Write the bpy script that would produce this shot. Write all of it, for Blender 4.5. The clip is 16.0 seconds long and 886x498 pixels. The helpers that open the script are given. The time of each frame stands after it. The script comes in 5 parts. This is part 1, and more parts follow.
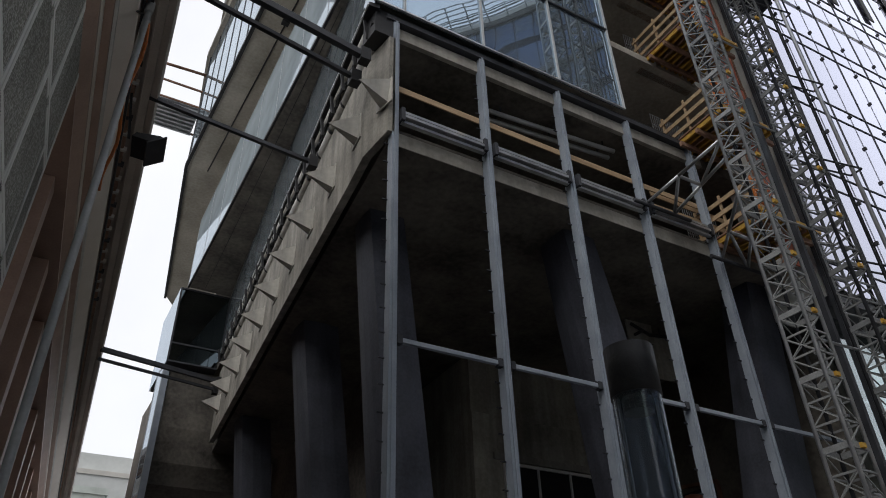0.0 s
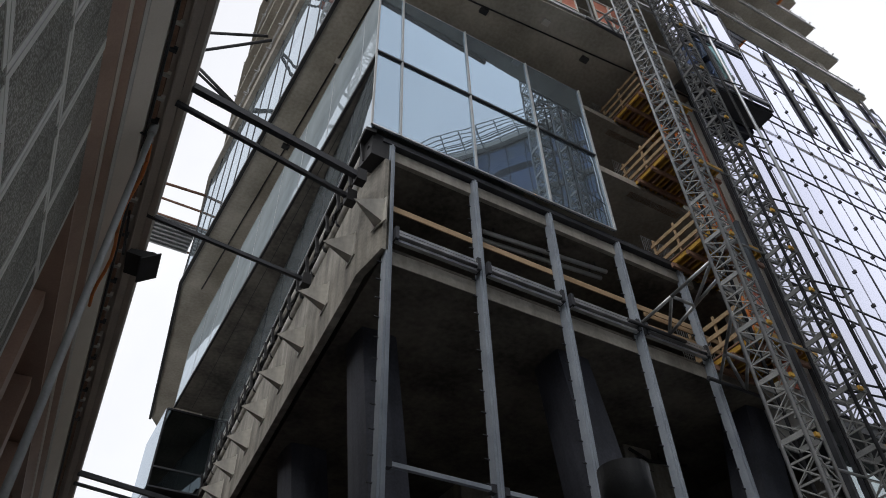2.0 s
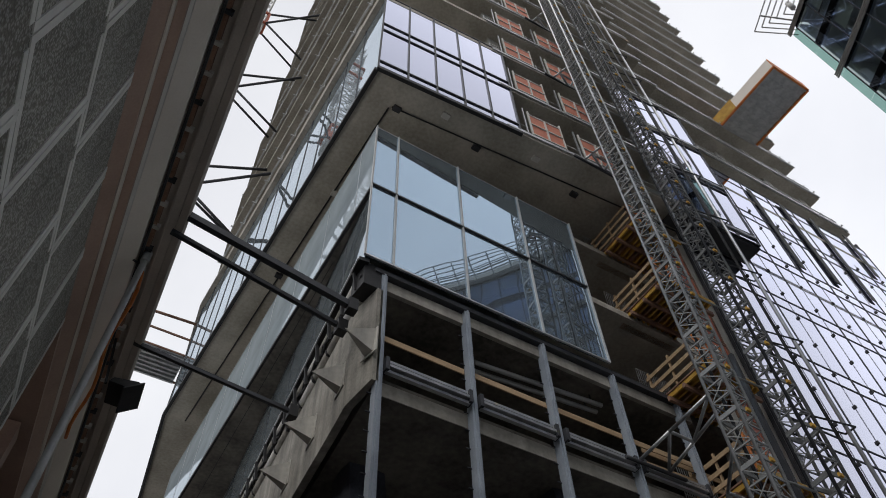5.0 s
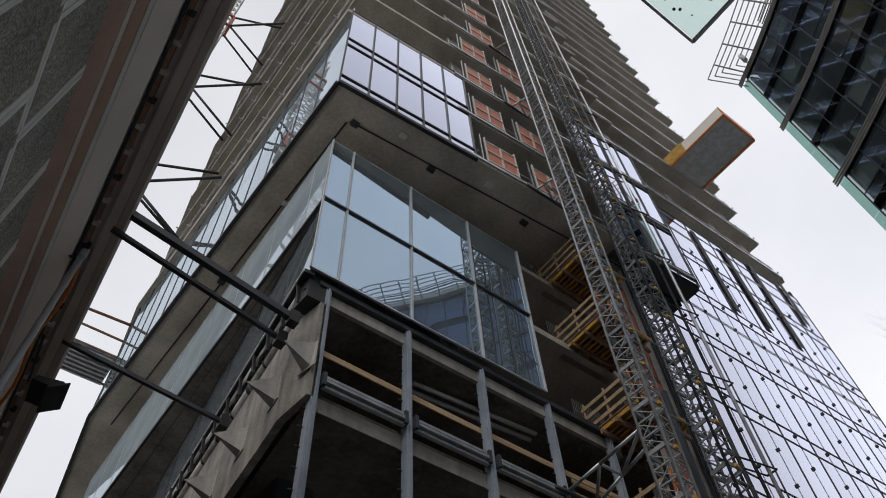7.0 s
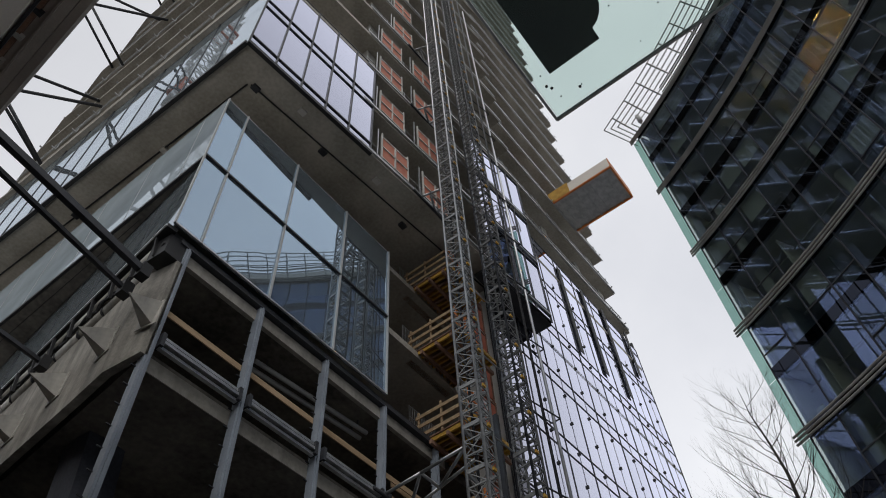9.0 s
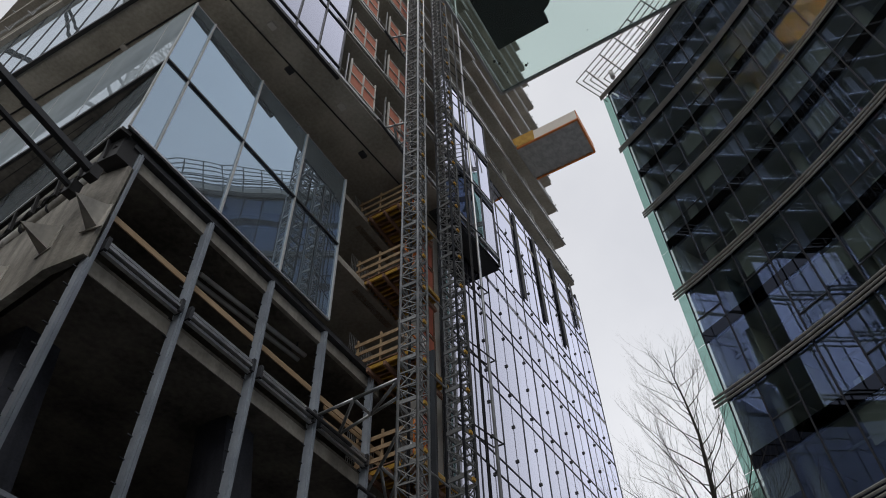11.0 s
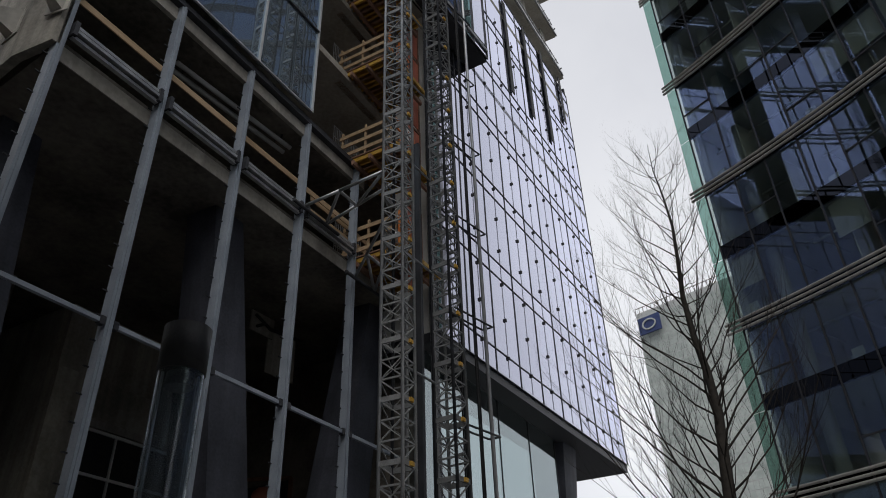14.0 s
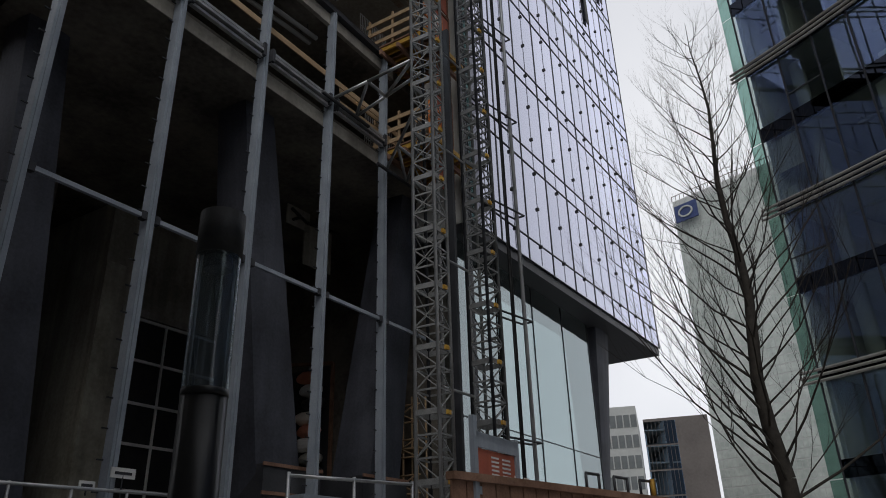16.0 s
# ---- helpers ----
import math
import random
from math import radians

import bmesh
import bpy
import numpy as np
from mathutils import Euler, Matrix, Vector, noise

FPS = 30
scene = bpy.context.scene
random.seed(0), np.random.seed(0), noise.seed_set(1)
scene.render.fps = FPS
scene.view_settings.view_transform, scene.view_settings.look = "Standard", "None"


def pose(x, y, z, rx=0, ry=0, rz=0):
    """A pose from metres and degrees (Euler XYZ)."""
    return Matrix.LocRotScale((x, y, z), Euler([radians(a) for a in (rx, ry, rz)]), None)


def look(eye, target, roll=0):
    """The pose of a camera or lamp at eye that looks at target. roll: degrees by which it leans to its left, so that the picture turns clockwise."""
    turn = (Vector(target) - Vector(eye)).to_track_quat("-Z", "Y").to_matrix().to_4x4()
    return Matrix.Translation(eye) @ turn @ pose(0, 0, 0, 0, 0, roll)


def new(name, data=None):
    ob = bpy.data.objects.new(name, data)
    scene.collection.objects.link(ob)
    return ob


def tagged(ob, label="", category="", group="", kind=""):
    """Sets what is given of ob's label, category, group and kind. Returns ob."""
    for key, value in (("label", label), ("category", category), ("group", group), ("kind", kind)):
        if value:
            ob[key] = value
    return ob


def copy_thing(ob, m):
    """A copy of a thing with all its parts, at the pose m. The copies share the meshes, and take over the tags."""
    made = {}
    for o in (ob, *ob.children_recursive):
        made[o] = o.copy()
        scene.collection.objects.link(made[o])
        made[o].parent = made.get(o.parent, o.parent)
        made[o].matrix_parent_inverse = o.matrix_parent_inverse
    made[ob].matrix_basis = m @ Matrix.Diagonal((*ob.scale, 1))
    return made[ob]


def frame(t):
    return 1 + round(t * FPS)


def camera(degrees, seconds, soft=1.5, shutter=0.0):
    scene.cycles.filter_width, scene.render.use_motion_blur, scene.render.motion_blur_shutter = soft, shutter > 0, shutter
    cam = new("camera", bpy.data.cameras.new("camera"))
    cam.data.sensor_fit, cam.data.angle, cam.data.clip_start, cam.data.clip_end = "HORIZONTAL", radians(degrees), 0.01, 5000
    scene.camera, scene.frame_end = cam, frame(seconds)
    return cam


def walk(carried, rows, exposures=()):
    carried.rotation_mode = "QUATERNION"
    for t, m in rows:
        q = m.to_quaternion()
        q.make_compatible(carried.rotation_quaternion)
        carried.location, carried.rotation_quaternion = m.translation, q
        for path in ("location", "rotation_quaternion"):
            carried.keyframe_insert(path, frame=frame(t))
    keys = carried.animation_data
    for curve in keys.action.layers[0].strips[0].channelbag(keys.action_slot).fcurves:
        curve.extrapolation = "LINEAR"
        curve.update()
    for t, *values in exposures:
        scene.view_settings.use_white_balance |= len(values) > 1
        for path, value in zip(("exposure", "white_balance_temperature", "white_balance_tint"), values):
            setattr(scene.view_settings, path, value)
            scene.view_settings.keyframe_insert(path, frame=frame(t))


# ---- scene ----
cam = camera(62.43, 16.0, 0.95)
PATH = [
    (0.0, pose(-5.611, -11.675, 1.673, 124.40, 1.57, -29.47)),
    (0.5, pose(-5.588, -11.666, 1.678, 126.64, 1.68, -29.56)),
    (1.0, pose(-5.569, -11.652, 1.695, 129.07, 1.69, -29.76)),
    (1.5, pose(-5.540, -11.626, 1.686, 131.46, 1.53, -29.97)),
    (2.0, pose(-5.510, -11.599, 1.683, 133.84, 1.48, -30.07)),
    (2.5, pose(-5.480, -11.571, 1.688, 136.31, 1.28, -30.22)),
    (3.0, pose(-5.458, -11.547, 1.707, 138.95, 1.17, -30.25)),
    (3.5, pose(-5.446, -11.530, 1.730, 141.26, 1.19, -30.30)),
    (4.0, pose(-5.443, -11.529, 1.742, 142.65, 1.26, -30.40)),
    (6.5, pose(-5.427, -11.563, 1.755, 145.36, 1.82, -33.47)),
    (7.0, pose(-5.416, -11.603, 1.744, 145.36, 2.34, -36.56)),
    (7.5, pose(-5.411, -11.677, 1.720, 144.81, 3.05, -40.90)),
    (8.0, pose(-5.416, -11.744, 1.706, 144.47, 3.51, -45.53)),
    (8.5, pose(-5.425, -11.794, 1.702, 144.42, 3.40, -49.41)),
    (8.7, pose(-5.430, -11.819, 1.699, 144.41, 3.21, -50.70)),
    (10.8, pose(-5.553, -12.077, 1.607, 139.85, 1.64, -59.04)),
    (11.0, pose(-5.562, -12.092, 1.599, 138.75, 1.47, -59.57)),
    (11.5, pose(-5.567, -12.104, 1.586, 135.73, 1.19, -60.38)),
    (12.0, pose(-5.577, -12.109, 1.574, 133.04, 1.04, -60.71)),
    (12.5, pose(-5.585, -12.123, 1.560, 130.56, 0.84, -60.94)),
    (13.0, pose(-5.579, -12.142, 1.542, 127.98, 1.14, -61.20)),
    (13.5, pose(-5.568, -12.160, 1.520, 125.28, 1.56, -61.36)),
    (14.0, pose(-5.557, -12.171, 1.492, 122.77, 1.80, -60.63)),
    (14.5, pose(-5.569, -12.174, 1.449, 120.45, 1.98, -59.79)),
    (15.0, pose(-5.597, -12.200, 1.425, 118.29, 1.97, -59.07)),
    (15.5, pose(-5.613, -12.232, 1.402, 116.13, 1.68, -58.45)),
    (16.0, pose(-5.602, -12.275, 1.376, 114.41, 1.56, -57.72)),
]
walk(cam, PATH, ((0.0, 0.42), (3.0, 0.42), (4.0, 0.34), (7.5, 0.1), (11.0, -0.12), (16.0, -0.12)))

# ---------------------------------------------------------------- light
world = bpy.data.worlds.new("overcast")
scene.world = world
world.use_nodes = True
wn, wl = world.node_tree.nodes, world.node_tree.links
wn.clear()
w_out = wn.new("ShaderNodeOutputWorld")
w_bg = wn.new("ShaderNodeBackground")
w_sky = wn.new("ShaderNodeTexSky")
w_sky.sky_type, w_sky.sun_disc = "NISHITA", False
w_sky.sun_elevation, w_sky.sun_rotation = radians(38), radians(200)
w_tc = wn.new("ShaderNodeTexCoord")
w_no = wn.new("ShaderNodeTexNoise")
w_no.inputs["Scale"].default_value, w_no.inputs["Detail"].default_value = 2.2, 6
w_ramp = wn.new("ShaderNodeValToRGB")
w_ramp.color_ramp.elements[0].position, w_ramp.color_ramp.elements[1].position = 0.3, 0.72
w_ramp.color_ramp.elements[0].color = (6.1, 6.2, 6.6, 1)
w_ramp.color_ramp.elements[1].color = (7.9, 7.95, 8.2, 1)
w_mix = wn.new("ShaderNodeMixRGB")
w_mix.inputs["Fac"].default_value = 0.93
wl.new(w_tc.outputs["Generated"], w_no.inputs["Vector"])
wl.new(w_no.outputs["Fac"], w_ramp.inputs["Fac"])
wl.new(w_sky.outputs["Color"], w_mix.inputs["Color1"])
wl.new(w_ramp.outputs["Color"], w_mix.inputs["Color2"])
w_sep, w_grad, w_tint = wn.new("ShaderNodeSeparateXYZ"), wn.new("ShaderNodeMapRange"), wn.new("ShaderNodeVectorMath")
w_grad.inputs["From Min"].default_value, w_grad.inputs["From Max"].default_value = -1.0, 1.0
w_grad.inputs["To Min"].default_value, w_grad.inputs["To Max"].default_value = 0.74, 1.3
w_tint.operation = "SCALE"
wl.new(w_tc.outputs["Generated"], w_sep.inputs[0])
wl.new(w_sep.outputs["X"], w_grad.inputs["Value"])
wl.new(w_mix.outputs["Color"], w_tint.inputs[0])
wl.new(w_grad.outputs[0], w_tint.inputs["Scale"])
wl.new(w_tint.outputs[0], w_bg.inputs["Color"])
w_bg.inputs["Strength"].default_value = 0.105
wl.new(w_bg.outputs["Background"], w_out.inputs["Surface"])
sun = new("sun", bpy.data.lights.new("sun", "SUN"))
sun.data.energy, sun.data.angle, sun.data.color = 0.9, radians(40), (1, 0.97, 0.93)
sun.matrix_world = look((-38, -24, 46), (0, 0, 0))


# ---------------------------------------------------------------- materials
def mat(name, a, b, rough=0.7, metal=0.0, scale=1.2, fine=18.0, bump=0.15, ior=1.45, stretch=(1, 1, 1), streak=0.0):
    """A surface of two mixed tones: broad stains, fine grain, relief, and running streaks where asked."""
    m = bpy.data.materials.new(name)
    m.use_nodes = True
    n, l = m.node_tree.nodes, m.node_tree.links
    p = n["Principled BSDF"]
    tc, mp = n.new("ShaderNodeTexCoord"), n.new("ShaderNodeMapping")
    mp.inputs["Scale"].default_value = stretch
    l.new(tc.outputs["Object"], mp.inputs["Vector"])
    big, small = n.new("ShaderNodeTexNoise"), n.new("ShaderNodeTexNoise")
    big.inputs["Scale"].default_value, big.inputs["Detail"].default_value = scale, 5
    small.inputs["Scale"].default_value, small.inputs["Detail"].default_value = fine, 4
    l.new(mp.outputs[0], big.inputs["Vector"])
    l.new(mp.outputs[0], small.inputs["Vector"])
    add = n.new("ShaderNodeMath")
    add.operation = "MULTIPLY_ADD"
    add.inputs[1].default_value = 0.45
    l.new(small.outputs["Fac"], add.inputs[0])
    l.new(big.outputs["Fac"], add.inputs[2])
    ramp = n.new("ShaderNodeValToRGB")
    ramp.color_ramp.elements[0].position, ramp.color_ramp.elements[1].position = 0.52, 0.92
    ramp.color_ramp.elements[0].color, ramp.color_ramp.elements[1].color = (*a, 1), (*b, 1)
    l.new(add.outputs[0], ramp.inputs["Fac"])
    colour = ramp.outputs["Color"]
    if streak:
        m2, run = n.new("ShaderNodeMapping"), n.new("ShaderNodeTexNoise")
        m2.inputs["Scale"].default_value = (2.6, 2.6, 0.16)
        run.inputs["Scale"].default_value, run.inputs["Detail"].default_value = 1.0, 5
        l.new(tc.outputs["Object"], m2.inputs["Vector"])
        l.new(m2.outputs[0], run.inputs["Vector"])
        r2 = n.new("ShaderNodeValToRGB")
        r2.color_ramp.elements[0].position, r2.color_ramp.elements[1].position = 0.38, 0.6
        r2.color_ramp.elements[0].color = (1 - streak, 1 - streak, 1 - streak * 0.95, 1)
        l.new(run.outputs["Fac"], r2.inputs["Fac"])
        mul = n.new("ShaderNodeMixRGB")
        mul.blend_type, mul.inputs["Fac"].default_value = "MULTIPLY", 1.0
        l.new(colour, mul.inputs["Color1"])
        l.new(r2.outputs["Color"], mul.inputs["Color2"])
        colour = mul.outputs["Color"]
    l.new(colour, p.inputs["Base Color"])
    rr = n.new("ShaderNodeMapRange")
    rr.inputs["To Min"].default_value, rr.inputs["To Max"].default_value = max(0.02, rough - 0.12), min(1, rough + 0.12)
    l.new(big.outputs["Fac"], rr.inputs["Value"])
    l.new(rr.outputs[0], p.inputs["Roughness"])
    p.inputs["Metallic"].default_value, p.inputs["IOR"].default_value = metal, ior
    if bump:
        bp = n.new("ShaderNodeBump")
        bp.inputs["Strength"].default_value, bp.inputs["Distance"].default_value = bump, 0.02
        l.new(add.outputs[0], bp.inputs["Height"])
        l.new(bp.outputs[0], p.inputs["Normal"])
    return m


def glass(name, tint, through_tint, gloss=0.5, wave=0.02, vary=0.06, edge=0.45, haze=0.0):
    """Coated facade glass: a mirror coat over tinted clear glass, each pane a little out of true."""
    m = bpy.data.materials.new(name)
    m.use_nodes = True
    n, l = m.node_tree.nodes, m.node_tree.links
    n.clear()
    out, mix = n.new("ShaderNodeOutputMaterial"), n.new("ShaderNodeMixShader")
    gl, tr = n.new("ShaderNodeBsdfGlossy"), n.new("ShaderNodeBsdfTransparent")
    gl.inputs["Roughness"].default_value = 0.015
    tr.inputs["Color"].default_value = (*through_tint, 1)
    tc, no, bp = n.new("ShaderNodeTexCoord"), n.new("ShaderNodeTexNoise"), n.new("ShaderNodeBump")
    no.inputs["Scale"].default_value, no.inputs["Detail"].default_value = 0.35, 1
    bp.inputs["Strength"].default_value, bp.inputs["Distance"].default_value = 1.0, wave
    l.new(tc.outputs["Object"], no.inputs["Vector"])
    l.new(no.outputs["Fac"], bp.inputs["Height"])
    l.new(bp.outputs[0], gl.inputs["Normal"])
    oi, hs = n.new("ShaderNodeObjectInfo"), n.new("ShaderNodeHueSaturation")
    mr = n.new("ShaderNodeMapRange")
    mr.inputs["To Min"].default_value, mr.inputs["To Max"].default_value = 1 - vary, 1 + vary
    l.new(oi.outputs["Random"], mr.inputs["Value"])
    l.new(mr.outputs[0], hs.inputs["Value"])
    hs.inputs["Color"].default_value = (*tint, 1)
    l.new(hs.outputs[0], gl.inputs["Color"])
    lw, pw, ma = n.new("ShaderNodeLayerWeight"), n.new("ShaderNodeMath"), n.new("ShaderNodeMath")
    lw.inputs["Blend"].default_value = 0.5
    pw.operation, pw.inputs[1].default_value = "POWER", 4.0
    ma.operation = "MULTIPLY_ADD"
    ma.inputs[1].default_value, ma.inputs[2].default_value = edge, gloss
    ma.use_clamp = True
    l.new(lw.outputs["Facing"], pw.inputs[0])
    l.new(pw.outputs[0], ma.inputs[0])
    l.new(ma.outputs[0], mix.inputs["Fac"])
    l.new(tr.outputs[0], mix.inputs[1])
    l.new(gl.outputs[0], mix.inputs[2])
    last = mix
    # Pale diffuse share: frosting on the canopy, elsewhere haze added to brighten dim panes.
    if haze:
        last, di, dn, dr = n.new("ShaderNodeMixShader"), n.new("ShaderNodeBsdfDiffuse"), n.new("ShaderNodeTexNoise"), n.new("ShaderNodeMapRange")
        di.inputs["Color"].default_value = (0.66, 0.76, 0.82, 1)
        dn.inputs["Scale"].default_value, dn.inputs["Detail"].default_value = 0.8, 5
        dr.inputs["To Min"].default_value, dr.inputs["To Max"].default_value = haze * 0.6, haze * 1.4
        l.new(tc.outputs["Object"], dn.inputs["Vector"])
        l.new(dn.outputs["Fac"], dr.inputs["Value"])
        l.new(dr.outputs[0], last.inputs["Fac"])
        l.new(mix.outputs[0], last.inputs[1])
        l.new(di.outputs[0], last.inputs[2])
    l.new(last.outputs[0], out.inputs["Surface"])
    return m


def glow(name, colour, power):
    m = bpy.data.materials.new(name)
    m.use_nodes = True
    p = m.node_tree.nodes["Principled BSDF"]
    p.inputs["Emission Color"].default_value, p.inputs["Emission Strength"].default_value = (*colour, 1), power
    p.inputs["Base Color"].default_value = (*colour, 1)
    return m


def pebble(name, a, b):
    """Washed pebble concrete: dark pits between pale stones, with broad stains."""
    m = mat(name, a, b, 0.9, scale=0.9, fine=30, bump=0.0, streak=0.2)
    n, l = m.node_tree.nodes, m.node_tree.links
    p = n["Principled BSDF"]
    tc, vo, rp, mx, bp = (n.new("ShaderNode" + k) for k in ("TexCoord", "TexVoronoi", "ValToRGB", "MixRGB", "Bump"))
    vo.inputs["Scale"].default_value = 22
    rp.color_ramp.elements[0].position, rp.color_ramp.elements[1].position = 0.28, 0.62
    rp.color_ramp.elements[0].color, rp.color_ramp.elements[1].color = (1, 1, 1, 1), (0.5, 0.49, 0.46, 1)
    mx.blend_type, mx.inputs["Fac"].default_value = "MULTIPLY", 1.0
    l.new(tc.outputs["Object"], vo.inputs["Vector"])
    l.new(vo.outputs["Distance"], rp.inputs["Fac"])
    l.new(p.inputs["Base Color"].links[0].from_socket, mx.inputs["Color1"])
    l.new(rp.outputs["Color"], mx.inputs["Color2"])
    l.new(mx.outputs["Color"], p.inputs["Base Color"])
    bp.inputs["Strength"].default_value, bp.inputs["Distance"].default_value, bp.invert = 0.8, 0.02, True
    l.new(vo.outputs["Distance"], bp.inputs["Height"])
    l.new(bp.outputs[0], p.inputs["Normal"])
    return m


CONC = mat("raw concrete", (0.24, 0.225, 0.195), (0.40, 0.38, 0.335), 0.85, scale=0.7, fine=9, bump=0.3, streak=0.25)
# Raw concrete, its stained tones darkened for the shade of hall and overhangs.
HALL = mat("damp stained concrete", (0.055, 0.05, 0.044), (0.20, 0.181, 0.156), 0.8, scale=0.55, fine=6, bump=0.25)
RUST = mat("rusty steel", (0.15, 0.08, 0.052), (0.31, 0.18, 0.125), 0.8, scale=2, fine=25, bump=0.2)
CONC_PALE = mat("pale concrete", (0.36, 0.345, 0.31), (0.55, 0.53, 0.48), 0.85, scale=0.6, fine=12, bump=0.25, streak=0.3)
FASCIA = mat("weathered edge concrete", (0.20, 0.188, 0.16), (0.40, 0.375, 0.325), 0.85, scale=0.9, fine=12, bump=0.3, streak=0.35)
SOFFIT = mat("shuttered concrete", (0.28, 0.26, 0.22), (0.50, 0.47, 0.415), 0.85, scale=0.45, fine=7, bump=0.25)
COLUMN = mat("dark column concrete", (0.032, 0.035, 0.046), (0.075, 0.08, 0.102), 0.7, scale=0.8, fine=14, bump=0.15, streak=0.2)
STEEL = mat("grey painted steel", (0.25, 0.285, 0.335), (0.35, 0.39, 0.445), 0.5, scale=1.5, fine=30, bump=0.05, streak=0.15)
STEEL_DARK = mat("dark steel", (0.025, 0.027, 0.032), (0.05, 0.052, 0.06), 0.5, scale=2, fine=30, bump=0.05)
# Darker copy of the lattice, with the second mast's backlit shading in its colour.
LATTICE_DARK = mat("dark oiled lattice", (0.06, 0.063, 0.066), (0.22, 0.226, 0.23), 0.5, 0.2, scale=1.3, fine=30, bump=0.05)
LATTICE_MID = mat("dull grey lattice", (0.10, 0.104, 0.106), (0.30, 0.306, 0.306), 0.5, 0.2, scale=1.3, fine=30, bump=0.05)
GALV = mat("galvanised steel", (0.34, 0.35, 0.36), (0.52, 0.53, 0.54), 0.42, 0.75, scale=3, fine=40, bump=0.05)
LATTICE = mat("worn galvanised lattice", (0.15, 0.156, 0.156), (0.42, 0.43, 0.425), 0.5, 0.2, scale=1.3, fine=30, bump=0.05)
ALU = mat("silver aluminium", (0.5, 0.51, 0.53), (0.62, 0.63, 0.65), 0.35, 0.6, scale=2, fine=40, bump=0.02)
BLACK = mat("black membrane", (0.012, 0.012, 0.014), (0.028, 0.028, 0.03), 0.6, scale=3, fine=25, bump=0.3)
GLOSS_BLACK = mat("black lacquered metal", (0.004, 0.004, 0.005), (0.010, 0.010, 0.011), 0.35, scale=3, fine=25, bump=0.02)
TIMBER = mat("pine board", (0.32, 0.215, 0.12), (0.48, 0.345, 0.21), 0.7, scale=2.5, fine=22, bump=0.15, stretch=(0.3, 3, 3))
YELLOW = mat("yellow formwork beam", (0.42, 0.22, 0.03), (0.56, 0.34, 0.06), 0.6, scale=3, fine=20, bump=0.05)
ORANGE = mat("orange painted steel", (0.62, 0.17, 0.035), (0.75, 0.26, 0.07), 0.55, scale=2, fine=25, bump=0.05)
RED = mat("red oxide sheet", (0.44, 0.11, 0.065), (0.58, 0.18, 0.105), 0.6, scale=1.2, fine=20, bump=0.08, streak=0.2)
NET = mat("salmon safety panel", (0.5, 0.17, 0.11), (0.62, 0.25, 0.17), 0.75, scale=2, fine=30, bump=0.1)
WHITE = mat("white paint", (0.62, 0.62, 0.61), (0.78, 0.78, 0.77), 0.5, scale=2, fine=25, bump=0.03)
STONE = pebble("washed pebble panel", (0.36, 0.355, 0.325), (0.56, 0.55, 0.51))
JOINT = mat("pale plaster joint", (0.70, 0.69, 0.66), (0.82, 0.81, 0.78), 0.85, scale=1.5, fine=20, bump=0.15)
BROWN = mat("brown painted metal", (0.40, 0.275, 0.22), (0.52, 0.37, 0.30), 0.5, scale=0.8, fine=20, bump=0.06)
BEIGE = mat("beige fascia sheet", (0.76, 0.70, 0.63), (0.85, 0.79, 0.72), 0.55, scale=0.7, fine=20, bump=0.06)
EAVE_BROWN = mat("weathered brown eave sheet", (0.40, 0.355, 0.32), (0.52, 0.465, 0.42), 0.6, scale=0.8, fine=20, bump=0.06)
CORE = mat("board-marked core concrete", (0.24, 0.225, 0.185), (0.46, 0.435, 0.37), 0.85, scale=0.6, fine=8, bump=0.3, streak=0.3)
EAVE = mat("grey eave sheet", (0.50, 0.485, 0.45), (0.62, 0.60, 0.56), 0.55, scale=0.6, fine=20, bump=0.06)
PVC = mat("grey plastic pipe", (0.38, 0.39, 0.395), (0.50, 0.51, 0.515), 0.5, scale=2, fine=20, bump=0.02)
ASPHALT = mat("asphalt", (0.05, 0.05, 0.052), (0.085, 0.085, 0.086), 0.9, scale=0.5, fine=40, bump=0.3)
# Tone of the unseen walkway, set pale to bounce light onto undersides.
PAVING = mat("pale granite paving", (0.38, 0.37, 0.355), (0.50, 0.49, 0.465), 0.85, scale=0.7, fine=25, bump=0.2)
BARK = mat("dark bark", (0.02, 0.017, 0.014), (0.05, 0.043, 0.036), 0.9, scale=6, fine=40, bump=0.5)
FARWHITE = mat("far white cladding", (0.52, 0.54, 0.53), (0.64, 0.66, 0.65), 0.6, scale=0.15, fine=2, bump=0.0)
FARTILE = mat("pale green cladding", (0.42, 0.475, 0.45), (0.66, 0.71, 0.675), 0.35, scale=0.35, fine=1.5, bump=0.0)
FARWIN = mat("far grey window", (0.16, 0.18, 0.19), (0.26, 0.28, 0.285), 0.25, scale=0.3, fine=2, bump=0.0)
FARGREY = mat("far brown brick", (0.14, 0.125, 0.12), (0.2, 0.18, 0.17), 0.8, scale=0.2, fine=3, bump=0.0)
INTERIOR = mat("white office interior", (0.55, 0.545, 0.52), (0.74, 0.73, 0.71), 0.8, scale=0.4, fine=4, bump=0.0)
BLUE = mat("blue sign", (0.03, 0.05, 0.16), (0.05, 0.08, 0.22), 0.5, scale=1, fine=5, bump=0.0)
G_LOW = glass("clear blue glass", (0.64, 0.82, 1.0), (0.09, 0.12, 0.14), 0.48, 0.012, 0.06, 0.6, 0.11)
G_SKY = glass("violet mirror glass", (0.83, 0.85, 1.0), (0.05, 0.05, 0.07), 0.24, 0.008, 0.06, 2.4)
